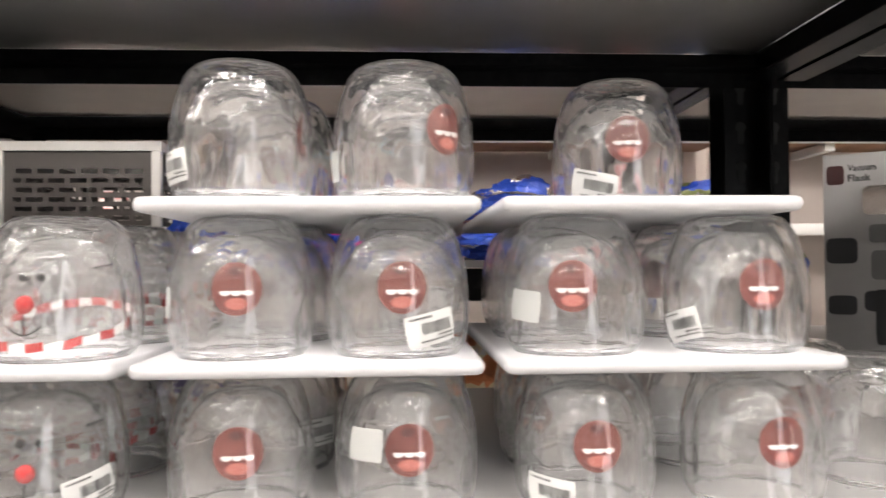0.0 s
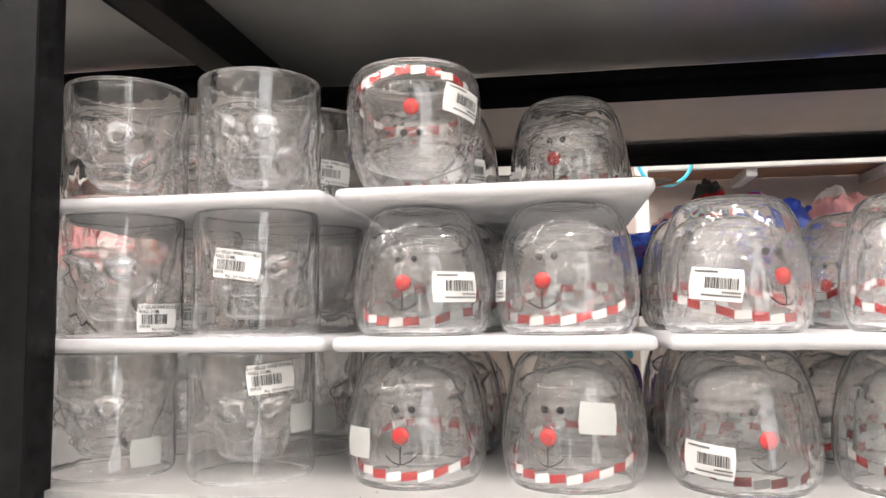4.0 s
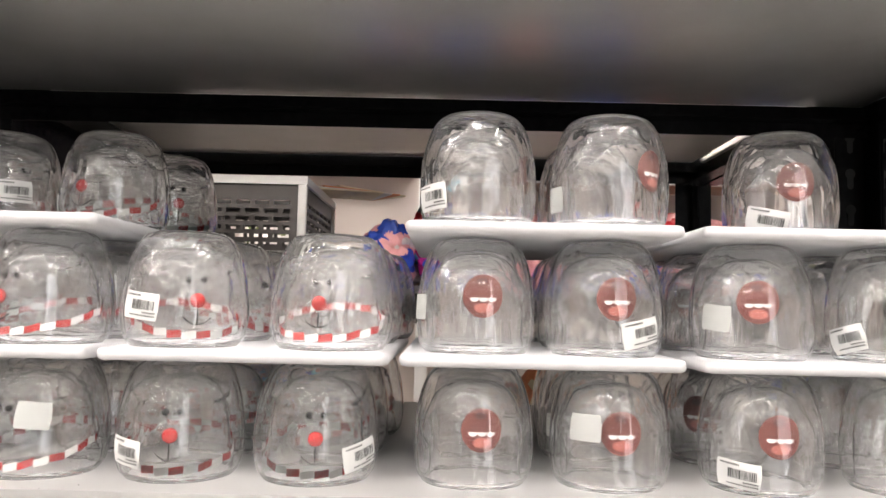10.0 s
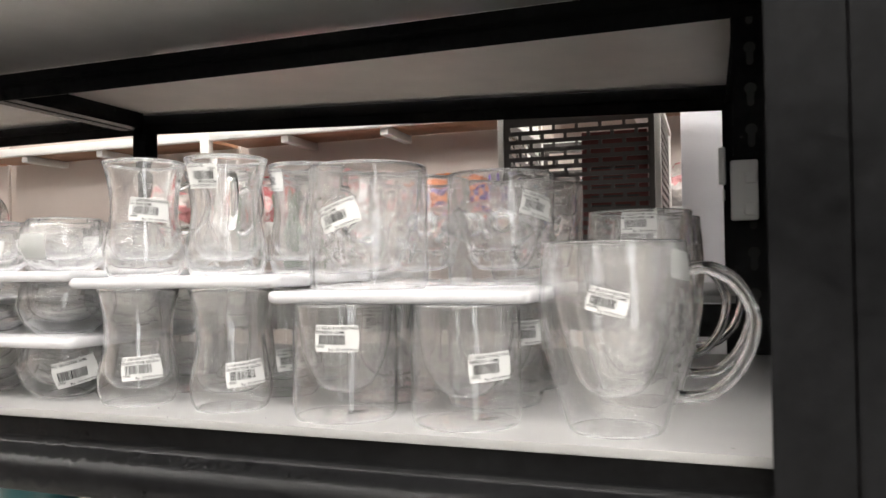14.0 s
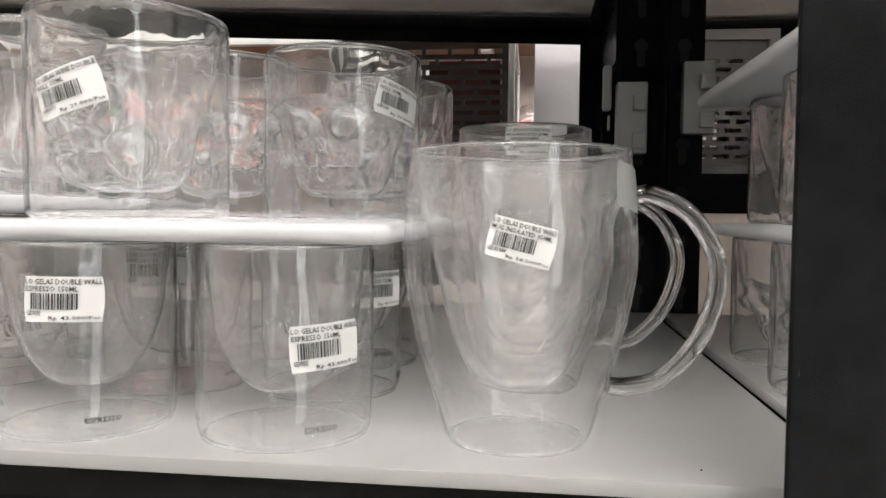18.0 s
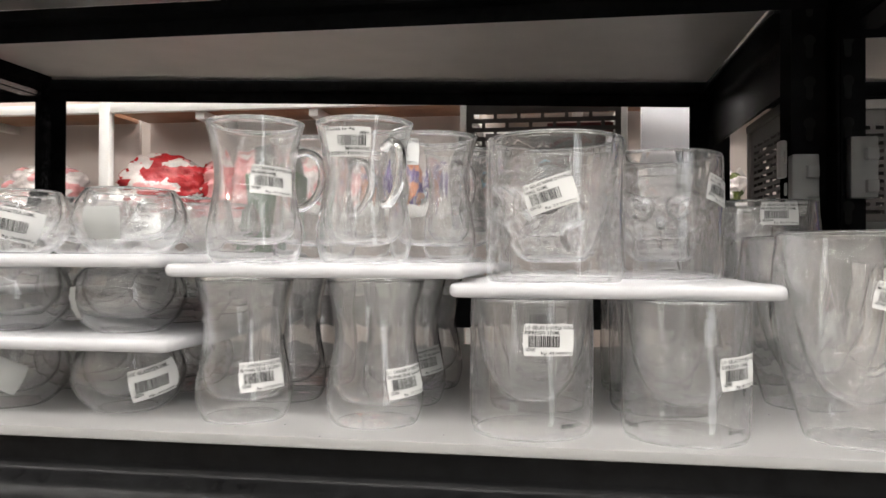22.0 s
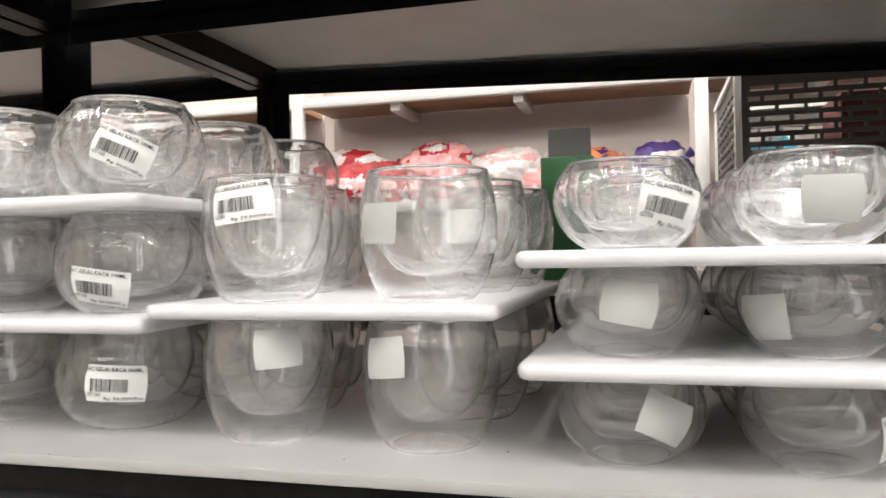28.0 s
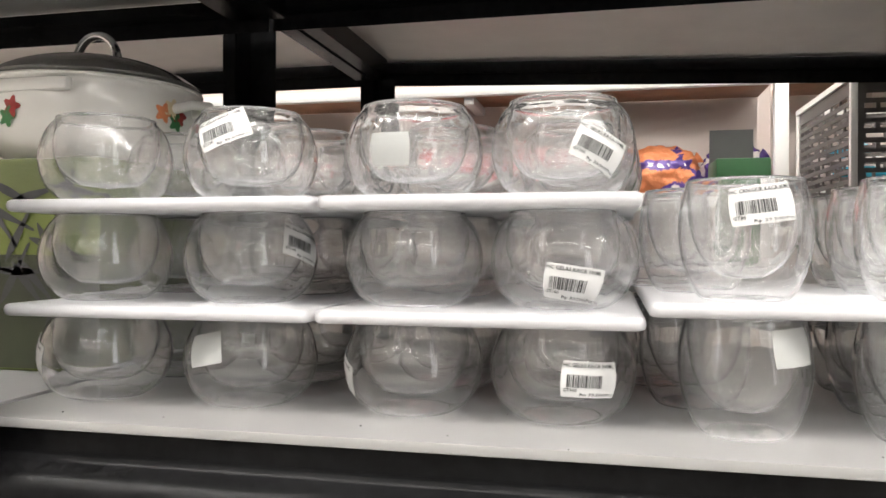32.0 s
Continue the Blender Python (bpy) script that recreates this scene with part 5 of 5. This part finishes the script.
# white gondola end with perforated panels
gd_ = thing("gondola_shelf", "white gondola shelf with dark perforated panels", "shelving", at=(0, 0, 0))
part("shelf_board", box_me("shelf_board", -1.24, -0.80, 1.735, 2.235, S2 - 0.02, S2 - 0.001, WHITE_METAL, 0.002), gd_)
for x in (-1.222, -0.818):
    part("leg", box_me("leg", x - 0.012, x + 0.012, 1.738, 1.76, 0, S2 - 0.021, WHITE_METAL, 0.002), gd_)
    part("leg", box_me("leg", x - 0.012, x + 0.012, 2.20, 2.225, 0, S2 - 0.021, WHITE_METAL, 0.002), gd_)

# ---- enamel pot on a lime carton at the end of the shelf ----
lc = thing("carton", "lime green printed carton with dark leaf pattern", "carton", at=(-2.285, 0.75, SHELF))
part("body", box_me("body", -0.105, 0.105, -0.12, 0.12, 0, 0.205, LIME, 0.003), lc)
part("print_band", box_me("print_band", -0.1046, 0.1046, -0.1208, -0.1200, 0.003, 0.112, paint("dark leaf green print", (0.018, 0.022, 0.010), 0.4, 0, 30, 0.5)), lc, "dark green printed lower half")
rl = random.Random(3)
for k in range(22):
    u, v, a = rl.uniform(-0.09, 0.09), rl.uniform(0.06, 0.18), rl.uniform(-70, 70)
    bm = patch(lambda q: (0.034 * math.cos(q), 0.0035 * math.sin(q) * (1 + 0.4 * math.cos(3 * q))), 1, 20, lambda p, q: Vector((p, 0, q)))
    part("leaf_print", mesh_of("leaf_print", bm, DARK_PRINT), lc, "", pose(u, -0.1212, v, 0, a, 0))
pot = thing("enamel_pot", "white enamel pot with flower decals and a smoked lid", "pot", at=(-2.273, 0.75, SHELF + 0.2055))
bm = lathe(bmesh.new(), spline([(0.0, 0.0), (0.070, 0.0), (0.088, 0.004), (0.104, 0.025), (0.110, 0.055), (0.108, 0.078), (0.112, 0.083), (0.110, 0.086), (0.104, 0.085), (0.0, 0.080)], 4), 56)
part("body", smooth(mesh_of("body", bm, PORCELAIN), 60), pot, "white enamel body")
bm = lathe(bmesh.new(), spline([(0.109, 0.0865), (0.112, 0.090), (0.108, 0.0935), (0.088, 0.106), (0.060, 0.116), (0.028, 0.121), (0.0, 0.122)], 4), 56)
part("lid", smooth(mesh_of("lid", bm, POT_LID), 60), pot, "smoked domed lid")
bm = tube(bmesh.new(), [(0.026 * math.cos(a), 0, 0.1195 + 0.030 * math.sin(a)) for a in [math.pi * k / 14 for k in range(15)]], 0.0048, 10)
part("knob", smooth(mesh_of("knob", bm, CHROME), 80), pot, "looped chrome lid handle")
part("band", box_me("band", -0.055, 0.050, -0.1118, -0.100, 0.066, 0.080, PORCELAIN, 0.004), pot, "raised enamel grip")
for a, z, m in ((-33, 0.064, BAG_BLUE), (-27, 0.066, BAG_PURPLE), (-32, 0.050, BAG_ORANGE), (-26, 0.048, BAG_RED), (-29, 0.036, BAG_YELLOW), (-7, 0.052, RED), (-10, 0.042, GREEN_CARD), (78, 0.060, BAG_YELLOW), (84, 0.054, RED), (81, 0.046, GREEN_CARD), (72, 0.054, BAG_ORANGE)):
    bm = patch(lambda q: (0.009 * math.cos(q) * (1 + 0.3 * math.cos(5 * q)), 0.009 * math.sin(q) * (1 + 0.3 * math.cos(5 * q))), 2, 24, lambda u, v, a=a, z=z: wrap(u, v, a, z, 0, lambda q: 0.1088, 0.0016))
    part("decal", mesh_of("decal", bm, m), pot)
bm = tube(bmesh.new(), [(-0.104, -0.018, 0.060), (-0.128, -0.018, 0.064), (-0.138, 0.0, 0.064), (-0.128, 0.018, 0.064), (-0.104, 0.018, 0.060)], 0.0055, 10)
part("side_handle", smooth(mesh_of("side_handle", bm, PORCELAIN), 80), pot)
bm = tube(bmesh.new(), [(0.104, -0.018, 0.060), (0.128, -0.018, 0.064), (0.138, 0.0, 0.064), (0.128, 0.018, 0.064), (0.104, 0.018, 0.060)], 0.0055, 10)
part("side_handle", smooth(mesh_of("side_handle", bm, PORCELAIN), 80), pot)

# ---- lower shelf ----
S0 = 0.958


def jar(x, y, h, r, lid, seed):
    ob = thing("storage_jar", "clear glass storage jar on the lower shelf", "jar", "storage jars", at=(x, y, S0))
    k = h / 0.2
    bm = lathe(bmesh.new(), spline([(0.0, 0.0), (r * 0.8, 0.0), (r * 0.98, 0.006), (r, 0.03 * k), (r, 0.14 * k), (r * 0.86, 0.165 * k), (r * 0.80, 0.175 * k)], 4), 32)
    part("glass_body", smooth(mesh_of("glass_body", bm, GLASS_THICK), 70), ob)
    bm = lathe(bmesh.new(), spline([(r * 0.84, 0.172 * k), (r * 0.86, 0.180 * k), (r * 0.84, 0.196 * k), (r * 0.6, 0.2 * k), (0.0, 0.2 * k)], 3), 32)
    part("lid", smooth(mesh_of("lid", bm, lid), 60), ob)
    bm = sheet(0.03, 0.018, 6, 2, lambda u, v: wrap(u, v, 10, h * 0.55, 5, lambda z: r, 0.0008))
    part("price_label", mesh_of("price_label", bm, LABEL_PAPER), ob)
    return ob


jar(-1.42, 0.60, 0.235, 0.045, TEAL, 1)
jar(-1.31, 0.62, 0.225, 0.05, GREY_CARD, 2)
jar(-1.10, 0.60, 0.240, 0.052, GLASS_THICK, 3)
jar(-0.98, 0.66, 0.225, 0.048, DARK_PRINT, 4)
jar(-0.87, 0.60, 0.235, 0.05, GLASS_THICK, 5)
jar(-0.76, 0.62, 0.230, 0.046, CHROME, 6)
jar(-1.53, 0.62, 0.228, 0.048, CHROME, 7)
bag(-1.21, 0.62, S0, 0.13, 0.15, 0.225, (MOUTH,), 40, label="dark red wrapped bundle on the lower shelf")
bag(-1.04, 0.82, S0, 0.16, 0.14, 0.22, (GREY_CARD, CARTON), 41, label="pale wrapped bundle on the lower shelf")
bag(-0.80, 0.84, S0, 0.16, 0.14, 0.22, (GREY_CARD, TONGUE), 42, label="pink and white wrapped bundle on the lower shelf")
bag(-1.40, 0.84, S0, 0.16, 0.14, 0.22, (GREY_CARD, LIME), 43, label="pale green wrapped bundle on the lower shelf")

# specks of dust and grit on the white shelf
rs = random.Random(12)
bm = bmesh.new()
for k in range(60):
    x, y = rs.uniform(PXL + 0.05, PXR - 0.05), 0.462 + 0.30 * rs.random() ** 2
    q = rs.uniform(0.0003, 0.0008)
    bmesh.ops.create_icosphere(bm, subdivisions=1, radius=q, matrix=Matrix.Translation((x, y, SHELF + q * 0.4)))
tagged(new("grit", mesh_of("grit", bm, DARK_PRINT)), "dark specks of grit scattered on the white shelf", "grit", kind="stuff")

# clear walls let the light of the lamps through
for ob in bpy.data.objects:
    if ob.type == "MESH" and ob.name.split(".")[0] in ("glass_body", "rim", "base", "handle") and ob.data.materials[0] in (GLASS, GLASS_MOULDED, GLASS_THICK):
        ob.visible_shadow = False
